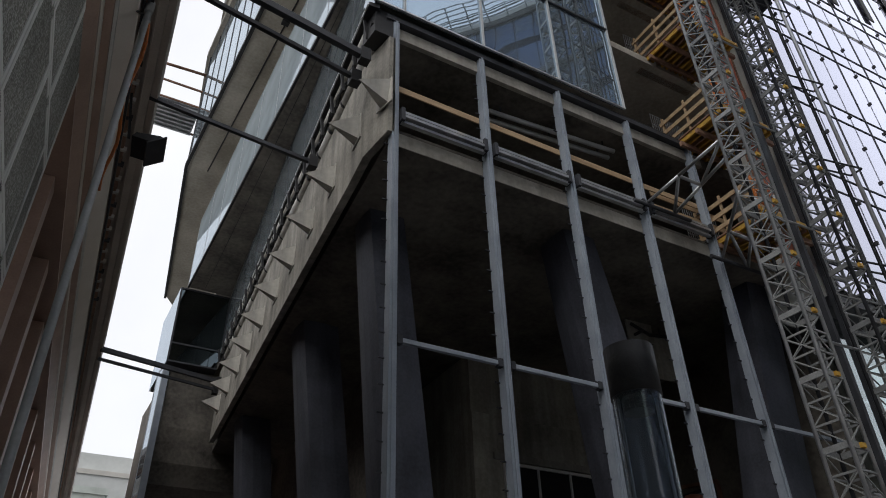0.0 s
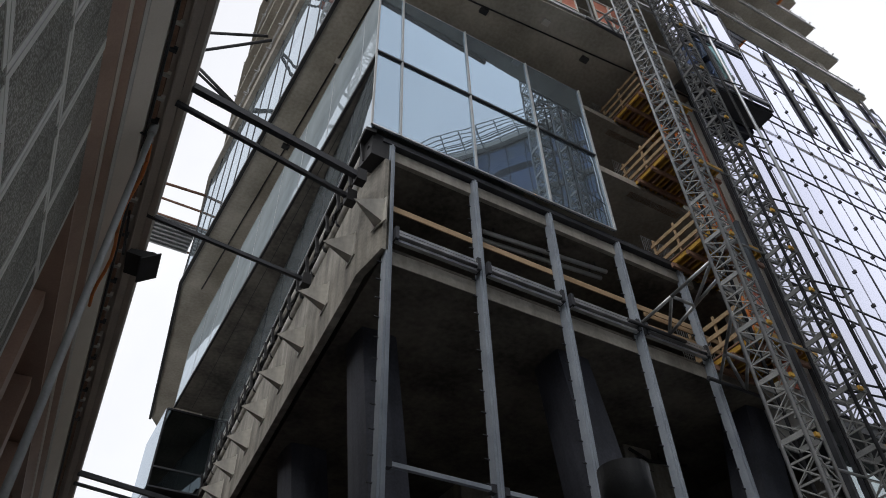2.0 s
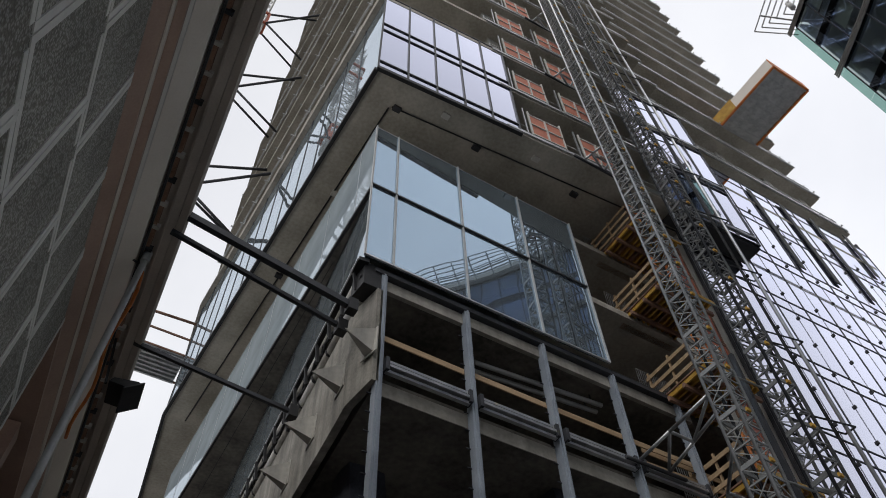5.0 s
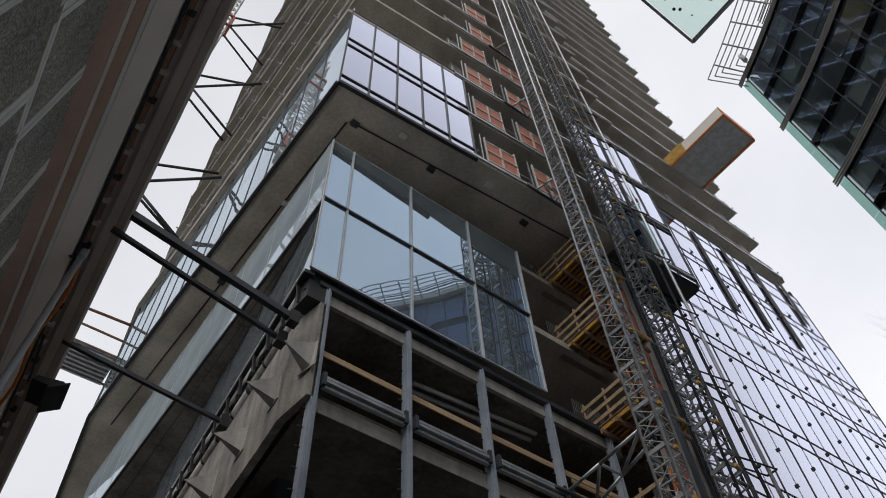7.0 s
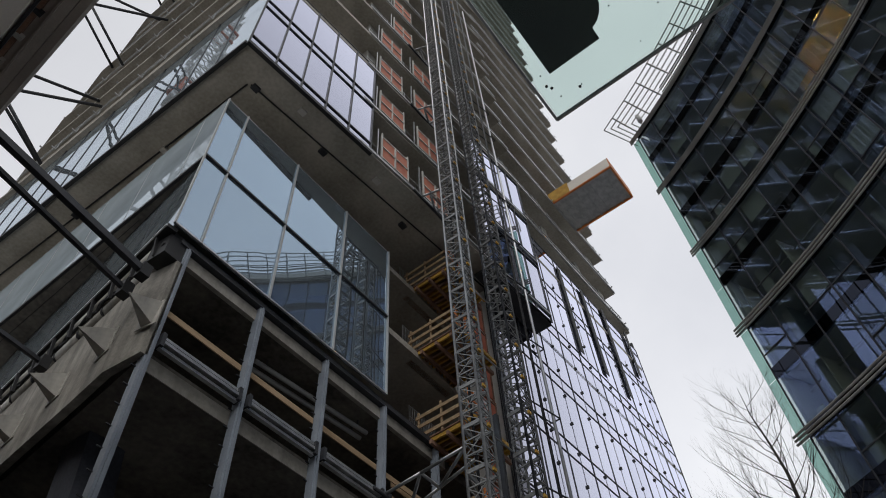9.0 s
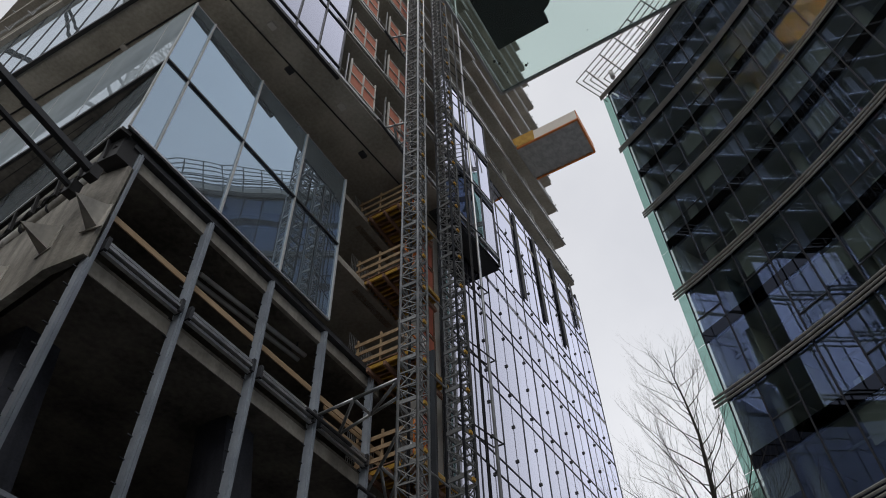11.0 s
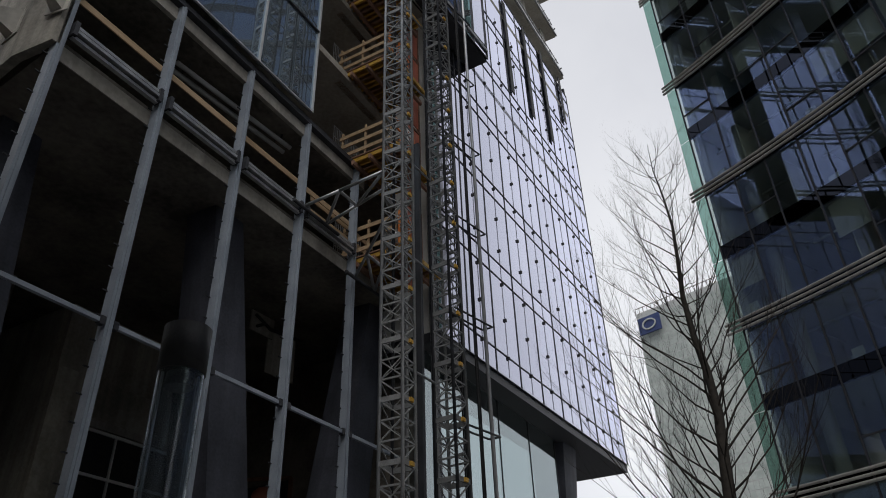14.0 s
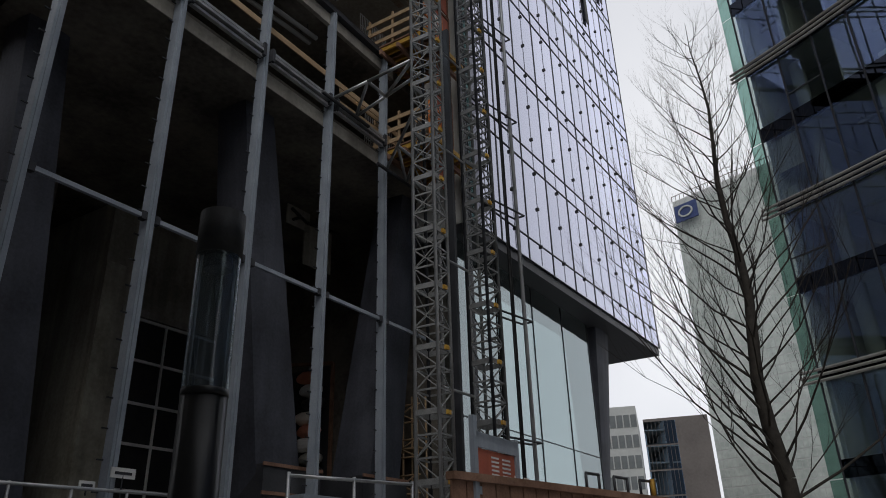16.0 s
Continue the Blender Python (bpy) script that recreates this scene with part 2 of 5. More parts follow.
G_LEFT = glass("pale mirror glass", (0.78, 0.86, 0.94), (0.10, 0.13, 0.15), 0.4, 0.012, 0.06, 0.6, 0.10)
# Strong diffuse share lifts this band, where the mirrored soffit is too dark.
G_BAND = glass("dusty side band glass", (0.80, 0.88, 0.96), (0.3, 0.36, 0.4), 0.4, 0.006, 0.06, 0.5, 0.34)
G_GREEN = glass("dark green office glass", (0.44, 0.57, 0.95), (0.72, 0.77, 0.75), 0.115, 0.005, 0.25, 1.2)
G_FIN = glass("pale green edge glass", (0.5, 0.62, 0.6), (0.52, 0.66, 0.62), 0.05, 0.006, 0.15, 0.3)
G_SPAN = glass("dark spandrel glass", (0.45, 0.52, 0.66), (0.01, 0.012, 0.014), 0.06, 0.006, 0.1, 0.35)
G_BAY = glass("green bay glass", (0.5, 0.58, 0.6), (0.05, 0.06, 0.06), 0.3, 0.004, 0.1, 0.3)
BANDRAIL = mat("weathered grey band rail", (0.26, 0.25, 0.235), (0.38, 0.365, 0.34), 0.5, scale=1.5, fine=20, bump=0.04)
G_LOBBY = glass("lobby glass", (0.75, 0.83, 0.85), (0.45, 0.52, 0.52), 0.27, 0.005, 0.06, 0.6)
G_CANOPY = glass("frosted canopy glass", (0.8, 0.9, 0.88), (0.84, 0.92, 0.89), 0.03, 0.0, 0.06, 0.3, 0.04)
G_TUBE = glass("lamp tube glass", (0.9, 0.93, 0.95), (0.72, 0.75, 0.78), 0.035, 0.0, 0.06, 0.9, 0.03)
LAMP_Y = glow("warm lamp", (1.0, 0.75, 0.35), 6.0)


# ---------------------------------------------------------------- building blocks
def link(name, bm, material, parent=None, label=""):
    me = bpy.data.meshes.new(name)
    bm.to_mesh(me)
    bm.free()
    me.materials.append(material)
    ob = new(name, me)
    if parent:
        ob.parent = parent
    return tagged(ob, label)


part = link


def thing(name, label, category, group="", kind="", at=(0, 0, 0)):
    ob = new(name)
    ob.location = at
    return tagged(ob, label, category, group, kind)


def share(ob, name, m, parent):
    """Another object on the same mesh."""
    o = new(name, ob.data)
    o.parent, o.matrix_basis = parent, m
    return o


def box(bm, x0, x1, y0, y1, z0, z1):
    v = [bm.verts.new(c) for c in ((x0, y0, z0), (x1, y0, z0), (x1, y1, z0), (x0, y1, z0),
                                   (x0, y0, z1), (x1, y0, z1), (x1, y1, z1), (x0, y1, z1))]
    for f in ((0, 3, 2, 1), (4, 5, 6, 7), (0, 1, 5, 4), (1, 2, 6, 5), (2, 3, 7, 6), (3, 0, 4, 7)):
        bm.faces.new([v[i] for i in f])
    return bm


def frame_of(p, q, up=(0, 0, 1)):
    p, q = Vector(p), Vector(q)
    d = (q - p).normalized()
    u = Vector(up)
    if abs(d.dot(u)) > 0.98:
        u = Vector((1, 0, 0))
    s = d.cross(u).normalized()
    return p, q, s, s.cross(d).normalized()


def bar(bm, p, q, w, h=None, up=(0, 0, 1)):
    """A rectangular bar from p to q, w wide and h high."""
    h = h or w
    p, q, s, u = frame_of(p, q, up)
    ring = [(-w / 2, -h / 2), (w / 2, -h / 2), (w / 2, h / 2), (-w / 2, h / 2)]
    a = [bm.verts.new(p + s * i + u * j) for i, j in ring]
    b = [bm.verts.new(q + s * i + u * j) for i, j in ring]
    for k in range(4):
        bm.faces.new((a[k], a[(k + 1) % 4], b[(k + 1) % 4], b[k]))
    bm.faces.new(a[::-1])
    bm.faces.new(b)
    return bm


def tube(bm, p, q, r, r2=None, n=8, caps=True):
    r2 = r if r2 is None else r2
    p, q, s, u = frame_of(p, q)
    an = [2 * math.pi * k / n for k in range(n)]
    a = [bm.verts.new(p + (s * math.cos(t) + u * math.sin(t)) * r) for t in an]
    b = [bm.verts.new(q + (s * math.cos(t) + u * math.sin(t)) * r2) for t in an]
    for k in range(n):
        f = bm.faces.new((a[k], a[(k + 1) % n], b[(k + 1) % n], b[k]))
        f.smooth = True
    if caps:
        bm.faces.new(a[::-1])
        bm.faces.new(b)
    return bm


def prism(bm, pts, z0, z1):
    """An upright prism on a plan outline that runs anticlockwise."""
    a = [bm.verts.new((x, y, z0)) for x, y in pts]
    b = [bm.verts.new((x, y, z1)) for x, y in pts]
    n = len(pts)
    for k in range(n):
        bm.faces.new((a[k], a[(k + 1) % n], b[(k + 1) % n], b[k]))
    bm.faces.new(a[::-1])
    bm.faces.new(b)
    return bm


def sweep(bm, profile, p, q):
    """A closed profile of (across, up) pairs drawn along the level line p to q."""
    p, q, s, u = frame_of(p, q)
    a = [bm.verts.new(p + s * i + u * j) for i, j in profile]
    b = [bm.verts.new(q + s * i + u * j) for i, j in profile]
    n = len(profile)
    for k in range(n):
        bm.faces.new((a[k], a[(k + 1) % n], b[(k + 1) % n], b[k]))
    bm.faces.new(a[::-1])
    bm.faces.new(b)
    bmesh.ops.recalc_face_normals(bm, faces=bm.faces)
    return bm


B = bmesh.new


def ribbon(bm, profile, pts):
    """A closed profile of (across, up) pairs drawn along a level line of many points, in one piece."""
    n, prev = len(profile), None
    for i, p in enumerate(pts):
        a, b = Vector(pts[max(i - 1, 0)]), Vector(pts[min(i + 1, len(pts) - 1)])
        side = (b - a).cross(Vector((0, 0, 1))).normalized()
        ring = [bm.verts.new(Vector(p) + side * u + Vector((0, 0, v))) for u, v in profile]
        if prev:
            for k in range(n):
                bm.faces.new((prev[k], prev[(k + 1) % n], ring[(k + 1) % n], ring[k]))
        else:
            bm.faces.new(ring[::-1])
        prev = ring
    bm.faces.new(prev)
    bmesh.ops.recalc_face_normals(bm, faces=bm.faces)
    return bm


def round_of(r, n=6):
    return [(r * math.cos(2 * math.pi * k / n), r * math.sin(2 * math.pi * k / n)) for k in range(n)]


def bars(segs, w, h=None):
    bm = B()
    for p, q in segs:
        bar(bm, p, q, w, h)
    return bm


def tubes(segs, r, n=6):
    bm = B()
    for p, q in segs:
        tube(bm, p, q, r, n=n)
    return bm


def lerp(p, q, t):
    return tuple(a + (b - a) * t for a, b in zip(p, q))


def glazing(parent, p, q, rows, cols, pane_mat, frame_mat, frame=0.06, proud=0.05, thick=0.03, dots=False, vertical=True, level=True):
    """Glass on the upright plane over the plan line p to q, its outer side on the right of that line: panes between the levels in
    rows and the shares in cols, with bars on them. Alike panes share a mesh."""
    px, py = p
    dx, dy = q[0] - px, q[1] - py
    length = math.hypot(dx, dy)
    yaw = math.degrees(math.atan2(dy, dx))
    at = lambda s, z, out=0.0: (px + dx * s / length + dy / length * out, py + dy * s / length - dx / length * out, z)
    made = {}
    for (z0, z1) in rows:
        for s0, s1 in zip(cols, cols[1:]):
            key = (round(s1 - s0, 3), round(z1 - z0, 3))
            m = pose(*at(s0, z0), 0, 0, yaw)
            if key in made:
                share(made[key], "pane", m, parent)
            else:
                made[key] = part("pane", box(B(), 0.004, key[0] - 0.004, 0, thick, 0.004, key[1] - 0.004), pane_mat, parent)
                made[key].matrix_basis = m
    if vertical:
        first = None
        for s in cols:
            if first:
                share(first, "mullion", pose(*at(s, rows[0][0], proud / 2), 0, 0, yaw), parent)
            else:
                first = part("mullion", box(B(), -frame / 2, frame / 2, -proud / 2, proud / 2, 0, rows[-1][1] - rows[0][0]), frame_mat, parent)
                first.matrix_basis = pose(*at(s, rows[0][0], proud / 2), 0, 0, yaw)
    if level:
        first = None
        for z in [r[0] for r in rows] + [rows[-1][1]]:
            if first:
                share(first, "transom", pose(*at(0, z, proud / 2), 0, 0, yaw), parent)
            else:
                first = part("transom", box(B(), 0, length, -proud / 2 - 0.004, proud / 2 - 0.008, -frame / 2, frame / 2), frame_mat, parent)
                first.matrix_basis = pose(*at(0, z, proud / 2), 0, 0, yaw)
    return at

# ---------------------------------------------------------------- ground
ground = tagged(link("ground", box(B(), -600, 700, -500, 700, -0.5, 0), ASPHALT), "dark grey asphalt street surface reaching far off", "ground", kind="structure")
# Out of view; added as a pale reflector below the soffits and walls.
pavement = tagged(link("pavement", box(B(), -12, 60, -34, -1.2, 0.004, 0.12), PAVING), "pale walkway between the buildings, out of view, toned to bounce light up", "pavement", kind="structure")

# ---------------------------------------------------------------- podium: slabs, core, columns
UX, UY = math.cos(radians(4)), -math.sin(radians(4))
KT = 1.082                                # the tower stands a little farther back than the podium's corner
xs = lambda x: -5.5 + (x + 5.5) * KT
ys = lambda y: -11.9 + (y + 11.9) * KT
zs = lambda z: 1.65 + (z - 1.65) * KT
TX, TY = xs(-1.75), ys(-2.24)
on_front = lambda x: TY + (x - TX) * UY / UX
FX = lambda y: -0.46 + 0.087 * y          # plan line of the podium's side

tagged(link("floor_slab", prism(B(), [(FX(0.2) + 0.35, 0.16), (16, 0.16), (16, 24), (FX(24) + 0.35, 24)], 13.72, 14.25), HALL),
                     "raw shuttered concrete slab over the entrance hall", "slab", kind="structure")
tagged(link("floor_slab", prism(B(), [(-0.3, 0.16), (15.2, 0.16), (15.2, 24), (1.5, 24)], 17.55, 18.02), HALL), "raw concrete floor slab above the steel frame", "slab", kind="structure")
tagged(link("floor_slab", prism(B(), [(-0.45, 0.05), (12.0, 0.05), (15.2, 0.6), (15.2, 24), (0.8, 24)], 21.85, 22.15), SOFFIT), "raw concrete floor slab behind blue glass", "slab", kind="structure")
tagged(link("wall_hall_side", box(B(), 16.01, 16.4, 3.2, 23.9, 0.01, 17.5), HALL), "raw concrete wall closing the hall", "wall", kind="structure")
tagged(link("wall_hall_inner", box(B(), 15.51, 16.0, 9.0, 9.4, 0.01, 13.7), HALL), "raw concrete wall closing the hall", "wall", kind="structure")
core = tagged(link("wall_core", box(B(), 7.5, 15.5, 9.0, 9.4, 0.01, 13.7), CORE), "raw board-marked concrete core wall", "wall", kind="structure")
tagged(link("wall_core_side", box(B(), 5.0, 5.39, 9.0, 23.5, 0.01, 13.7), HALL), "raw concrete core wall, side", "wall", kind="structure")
tagged(link("wall_core_side", box(B(), 7.5, 7.9, 9.41, 22.0, 0.01, 13.7), CORE), "raw board-marked side wall of the core", "wall", kind="structure")
tagged(link("wall_core_base", box(B(), 7.42, 15.5, 8.82, 8.99, 0.01, 11.4), CORE), "thicker raw concrete base of the core wall", "wall", kind="structure")
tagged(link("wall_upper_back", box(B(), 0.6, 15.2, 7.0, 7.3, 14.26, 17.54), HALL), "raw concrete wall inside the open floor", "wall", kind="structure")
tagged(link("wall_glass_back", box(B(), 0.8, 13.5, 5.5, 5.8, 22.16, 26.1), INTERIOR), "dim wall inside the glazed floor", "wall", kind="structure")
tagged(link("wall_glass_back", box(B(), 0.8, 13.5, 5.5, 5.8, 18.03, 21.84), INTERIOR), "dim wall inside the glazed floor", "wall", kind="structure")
tagged(link("floor_slab", prism(B(), [(-0.3, 0.1), (12.0, 0.1), (15.2, 0.6), (15.2, 24), (0.8, 24)], 25.75, 26.02), SOFFIT), "raw concrete roof slab behind the glass", "slab", kind="structure")
tagged(link("wall_recess", box(B(), 1.5, 15.2, 6.5, 6.8, 26.03, zs(26.15)), CONC), "raw concrete wall in the recess under the tower", "wall", kind="structure")
for cx in (5.6, 14.4):
    tagged(link("recess_column", box(B(), cx - 0.4, cx + 0.4, 1.6, 2.4, 18.03, zs(26.18)), CONC_PALE), "raw concrete column running up to the tower", "column", "columns under the tower")
tagged(link("wall_hall_back", box(B(), 4.2, 31, 24.0, 24.4, 0.01, 28.1), CONC), "raw concrete rear wall of the podium", "wall", kind="structure")


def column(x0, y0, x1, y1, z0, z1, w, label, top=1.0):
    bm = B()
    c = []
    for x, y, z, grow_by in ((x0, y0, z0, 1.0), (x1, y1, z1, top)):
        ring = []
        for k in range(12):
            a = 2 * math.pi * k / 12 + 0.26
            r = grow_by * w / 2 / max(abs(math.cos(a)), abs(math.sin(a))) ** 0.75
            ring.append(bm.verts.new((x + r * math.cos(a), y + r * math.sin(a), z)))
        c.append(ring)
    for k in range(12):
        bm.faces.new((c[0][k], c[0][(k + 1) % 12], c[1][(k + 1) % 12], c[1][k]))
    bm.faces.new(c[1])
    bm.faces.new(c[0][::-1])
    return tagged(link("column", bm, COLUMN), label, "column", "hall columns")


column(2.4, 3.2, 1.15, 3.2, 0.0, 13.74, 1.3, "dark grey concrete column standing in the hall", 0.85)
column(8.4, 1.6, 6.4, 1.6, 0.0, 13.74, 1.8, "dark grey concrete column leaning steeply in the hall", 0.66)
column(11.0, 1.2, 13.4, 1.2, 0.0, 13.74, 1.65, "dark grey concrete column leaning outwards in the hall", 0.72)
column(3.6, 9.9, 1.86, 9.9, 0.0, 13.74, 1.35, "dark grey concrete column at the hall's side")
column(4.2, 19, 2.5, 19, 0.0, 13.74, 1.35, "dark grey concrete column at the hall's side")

# ---------------------------------------------------------------- steel frame of the podium front
frame_thing = thing("steel_facade_frame", "grey painted steel posts and rails, not yet glazed", "steel frame")
post = part("post", box(B(), -0.085, 0.085, -0.12, 0.12, 0.0, 17.95), STEEL, frame_thing)
part("post_cover", box(B(), -0.03, 0.03, -0.155, -0.124, 0.0, 17.9), STEEL, post)
pegs = B()
for k in range(31):
    bar(pegs, (-0.085, 0.09, 0.7 + 0.56 * k), (-0.21, 0.09, 0.7 + 0.56 * k), 0.03, 0.025)
tagged(part("glazing_peg", pegs, STEEL_DARK, post), kind="stuff")
post.location = (0, 0, 0.02)
for i in range(1, 5):
    o = copy_thing(post, pose(2.7 * i, 0, 0.02))
for i in range(5):
    x0, x1 = 2.7 * i + 0.16, 2.7 * (i + 1) - 0.16
    if i == 4:
        x1 = 14.5
    part("transom", bars([((x0, -0.05, 8.38), (x1, -0.05, 8.38))], 0.09, 0.095), STEEL, frame_thing)
    for x in (x0, x1):
        part("bracket", box(B(), x - 0.06, x + 0.06, -0.12, 0.02, 8.29, 8.47), STEEL_DARK, frame_thing)
    if i < 4:
        for z, y in ((14.60, -0.10), (14.42, -0.17), (14.28, -0.1)):
            part("rail", bars([((x0, y, z), (x1, y, z))], 0.11, 0.085), STEEL if z == 14.2 else GALV, frame_thing)
        for x in (x0, x1):
            part("bracket", box(B(), x - 0.05, x + 0.05, -0.24, 0.02, 14.26, 14.66), STEEL_DARK, frame_thing)
part("head_beam", bars([((-0.3, 0.0, 17.98), (11.0, 0.0, 17.98))], 0.3, 0.16), STEEL_DARK, frame_thing)
for z0, z1, x1 in ((13.70, 14.12, 15.9), (17.45, 17.86, 11.4)):
    tagged(link("edge_beam", box(B(), 0.0, x1, 0.02 if z0 > 15 else 0.13, 0.158, z0, z1), CONC), "raw concrete slab edge", "beam", kind="structure")
cap = thing("black_flashing", "black membrane flashing under the glass", "flashing")
part("flashing", sweep(B(), [(-0.42, 0.0), (0.05, 0.0), (0.05, 0.16), (-0.42, 0.12)], (-0.85, -0.02, 18.05), (11.3, -0.02, 18.05)), BLACK, cap)
part("side_flashing", bars([((-0.7, -0.2, 18.1), (1.48, 22.4, 18.1))], 0.3, 0.14), BLACK, cap)
part("drip_edge", bars([((-0.88, -0.2, 18.05), (1.3, 22.4, 18.05))], 0.035, 0.06), ALU, cap)
board = thing("guard_board", "pine guard board fixed along the open floor edge", "board")
for i in range(4):
    part("board", bars([((2.7 * i + 0.12, 0.1, 15.62 - 0.02 * i), (2.7 * i + 2.6, 0.12, 15.6))], 0.035, 0.19), TIMBER, board)
part("board", bars([((8.9, 0.3, 15.1), (12.4, 0.3, 15.2))], 0.035, 0.19), TIMBER, board)
part("board", bars([((8.9, 0.3, 15.6), (12.4, 0.3, 15.6))], 0.035, 0.19), TIMBER, board)
duct = thing("service_pipes", "grey pipes hung under the open floor's ceiling", "pipe")
for y, z in ((1.0, 17.25), (1.28, 17.2)):
    part("pipe", tubes([((3.6, y, z), (8.1, y - 0.35, z))], 0.075, 10), PVC, duct)
    for x in (4.0, 5.9, 7.7):
        part("hanger", bars([((x, y - 0.078 * (x - 3.6), z), (x, y - 0.078 * (x - 3.6), 17.58))], 0.03), STEEL_DARK, duct)

# ---------------------------------------------------------------- podium side: fascia, brackets, gutter
run = [(-0.2, -0.12), (FX(0.9), 0.9)] + [(FX(y), y) for y in range(2, 22, 2)] + [(FX(22.2), 22.2)]
bm, rings = B(), []
for i, (x, y) in enumerate(run):
    low = 13.84 if i == 0 else 13.72 if i == 1 else 13.68
    rings.append([bm.verts.new(c) for c in ((x, y, low), (x, y, 17.22), (x + 0.22, y, 17.22), (x + 0.22, y, low + 0.03))])
for a, b in zip(rings, rings[1:]):
    for k in range(4):
        bm.faces.new((a[k], a[(k + 1) % 4], b[(k + 1) % 4], b[k]))
bm.faces.new(rings[0])
bm.faces.new(rings[-1])
bmesh.ops.recalc_face_normals(bm, faces=bm.faces)
fascia = tagged(link("side_fascia", bm, FASCIA), "pale concrete edge beam with form marks", "beam", kind="structure")
tagged(link("side_upstand", sweep(B(), [(0.26, 17.24), (0.5, 17.24), (0.5, 18.0), (0.2, 18.0)], (FX(0.1), 0.1, 0), (FX(22.0), 22.0, 0)), BLACK), "black sealed upstand above the edge beam", "upstand", kind="structure")
for dx, z, r, step in ((-0.1, 17.84, 0.15, 1.04), (0.06, 17.44, 0.19, 1.2)):
    pw = thing("wrapped_pipe", "grey wrapped pipe in short lengths along the concrete edge", "pipe", "wrapped pipes on the edge")
    for k in range(int(21.2 / step)):
        y0 = 0.5 + step * k
        y1 = y0 + step * 0.94
        part("length", tubes([((FX(y0) + dx, y0, z), (FX(y1) + dx, y1, z + 0.02 * (-1) ** k))], r, 10), CONC if k % 3 else EAVE, pw)
        part("joint", tubes([((FX(y1) + dx, y1 - 0.01, z), (FX(y1 + 0.1) + dx, y1 + step * 0.07, z))], r * 1.12, 8), BLACK, pw)
tagged(link("corner_membrane", prism(B(), [(-0.62, -0.1), (-0.1, -0.1), (-0.1, 0.56), (-0.68, 0.56)], 17.24, 18.02), BLACK), "black sealing membrane folded round the corner", "membrane")
gutter = thing("cable_bundle", "black cables slung between the wrapped pipes", "cable")
jag = random.Random(21)
for dz in (0.0, 0.05):
    pts = [(FX(0.25 * k) - 0.16 + jag.uniform(-0.05, 0.05), 0.25 * k, 17.62 + dz + jag.uniform(-0.07, 0.07)) for k in range(88)]
    part("cable", tubes(list(zip(pts, pts[1:])), 0.045, 5), BLACK, gutter)
for k in range(22):
    part("clip", bars([((FX(k) - 0.2, k + 0.3, 17.3), (FX(k) - 0.3, k + 0.3, 17.98))], 0.05, 0.09), BLACK, gutter)


def cone_mesh():
    """A bracket cast as a hollow pyramid lying on its side, with a base plate."""
    bm = B()
    tip = bm.verts.new((-0.57, 0.0, -0.24))
    ring = [bm.verts.new(c) for c in ((0, -0.2, 0.0), (0, 0.2, 0.0), (0, 0.11, -0.52), (0, -0.11, -0.52))]
    for k in range(4):
        bm.faces.new((tip, ring[(k + 1) % 4], ring[k]))
    bm.faces.new(ring)
    box(bm, -0.02, 0.0, -0.22, 0.22, -0.55, 0.03)
    bmesh.ops.recalc_face_normals(bm, faces=bm.faces)
    return bm


first = None
for k in range(11):
    yy = 1.45 + 2.15 * (k - 1) if k else -0.05
    m = pose(FX(yy) - 0.004, yy, 15.4, 0, 0, -5)
    if k == 0:
        m = pose(-0.26, -0.03, 15.42, 0, 0, 12) @ Matrix.Scale(1.4, 4)
    if not first:
        first = tagged(link("wall_bracket", cone_mesh(), CONC_PALE), "pale pointed bracket on the concrete edge", "bracket", "brackets along the edge")
        first.matrix_basis = m
    else:
        copy_thing(first, m)

# ---------------------------------------------------------------- glass volume over the podium
gv = thing("glass_volume", "blue-grey glazed corner floors, reflecting the street", "curtain wall")
glazing(gv, (-0.74, -0.25), (7.95, -0.25), [(18.22, 22.05), (22.05, 26.1)], [0, 0.9, 3.44, 6.14, 8.69], G_LOW, PVC, 0.05, 0.07, level=False)
part("transom", bars([((-0.74, -0.29, 22.05), (7.95, -0.29, 22.05))], 0.06, 0.07), STEEL_DARK, gv)
part("sill", bars([((-0.74, -0.28, 18.25), (7.95, -0.28, 18.25))], 0.06, 0.06), ALU, gv)
part("head", bars([((-0.74, -0.24, 26.1), (7.95, -0.24, 26.1))], 0.04, 0.04), ALU, gv)
side_cols = [0.0, 2.95, 5.65, 8.35, 11.05, 13.75, 16.45, 19.15, 21.85, 23.05]
glazing(gv, (-0.70, 22.8), (-0.74, -0.25), [(21.95, 26.15)], side_cols, G_BAND, GALV, 0.018, 0.012)
lower_cols = [0.0, 1.9] + [1.9 + 2.7 * k for k in range(1, 8)] + [22.9]
glazing(gv, (1.52, 22.65), (-0.68, -0.24), [(18.24, 21.78)], lower_cols, G_LEFT, STEEL_DARK, 0.018, 0.012)
part("lower_edge", bars([((-0.72, -0.24, 21.87), (-0.68, 22.8, 21.87))], 0.09, 0.15), BLACK, gv)
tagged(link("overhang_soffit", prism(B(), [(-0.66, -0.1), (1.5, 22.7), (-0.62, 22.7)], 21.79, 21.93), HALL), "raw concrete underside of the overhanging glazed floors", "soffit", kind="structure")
part("soffit_joint", bars([((-0.5, 3.0, 21.78), (0.1, 22.4, 21.78))], 0.02, 0.01), BLACK, gv)
endbox = thing("glass_bay", "dark green glass bay at the far end of the side", "bay window")
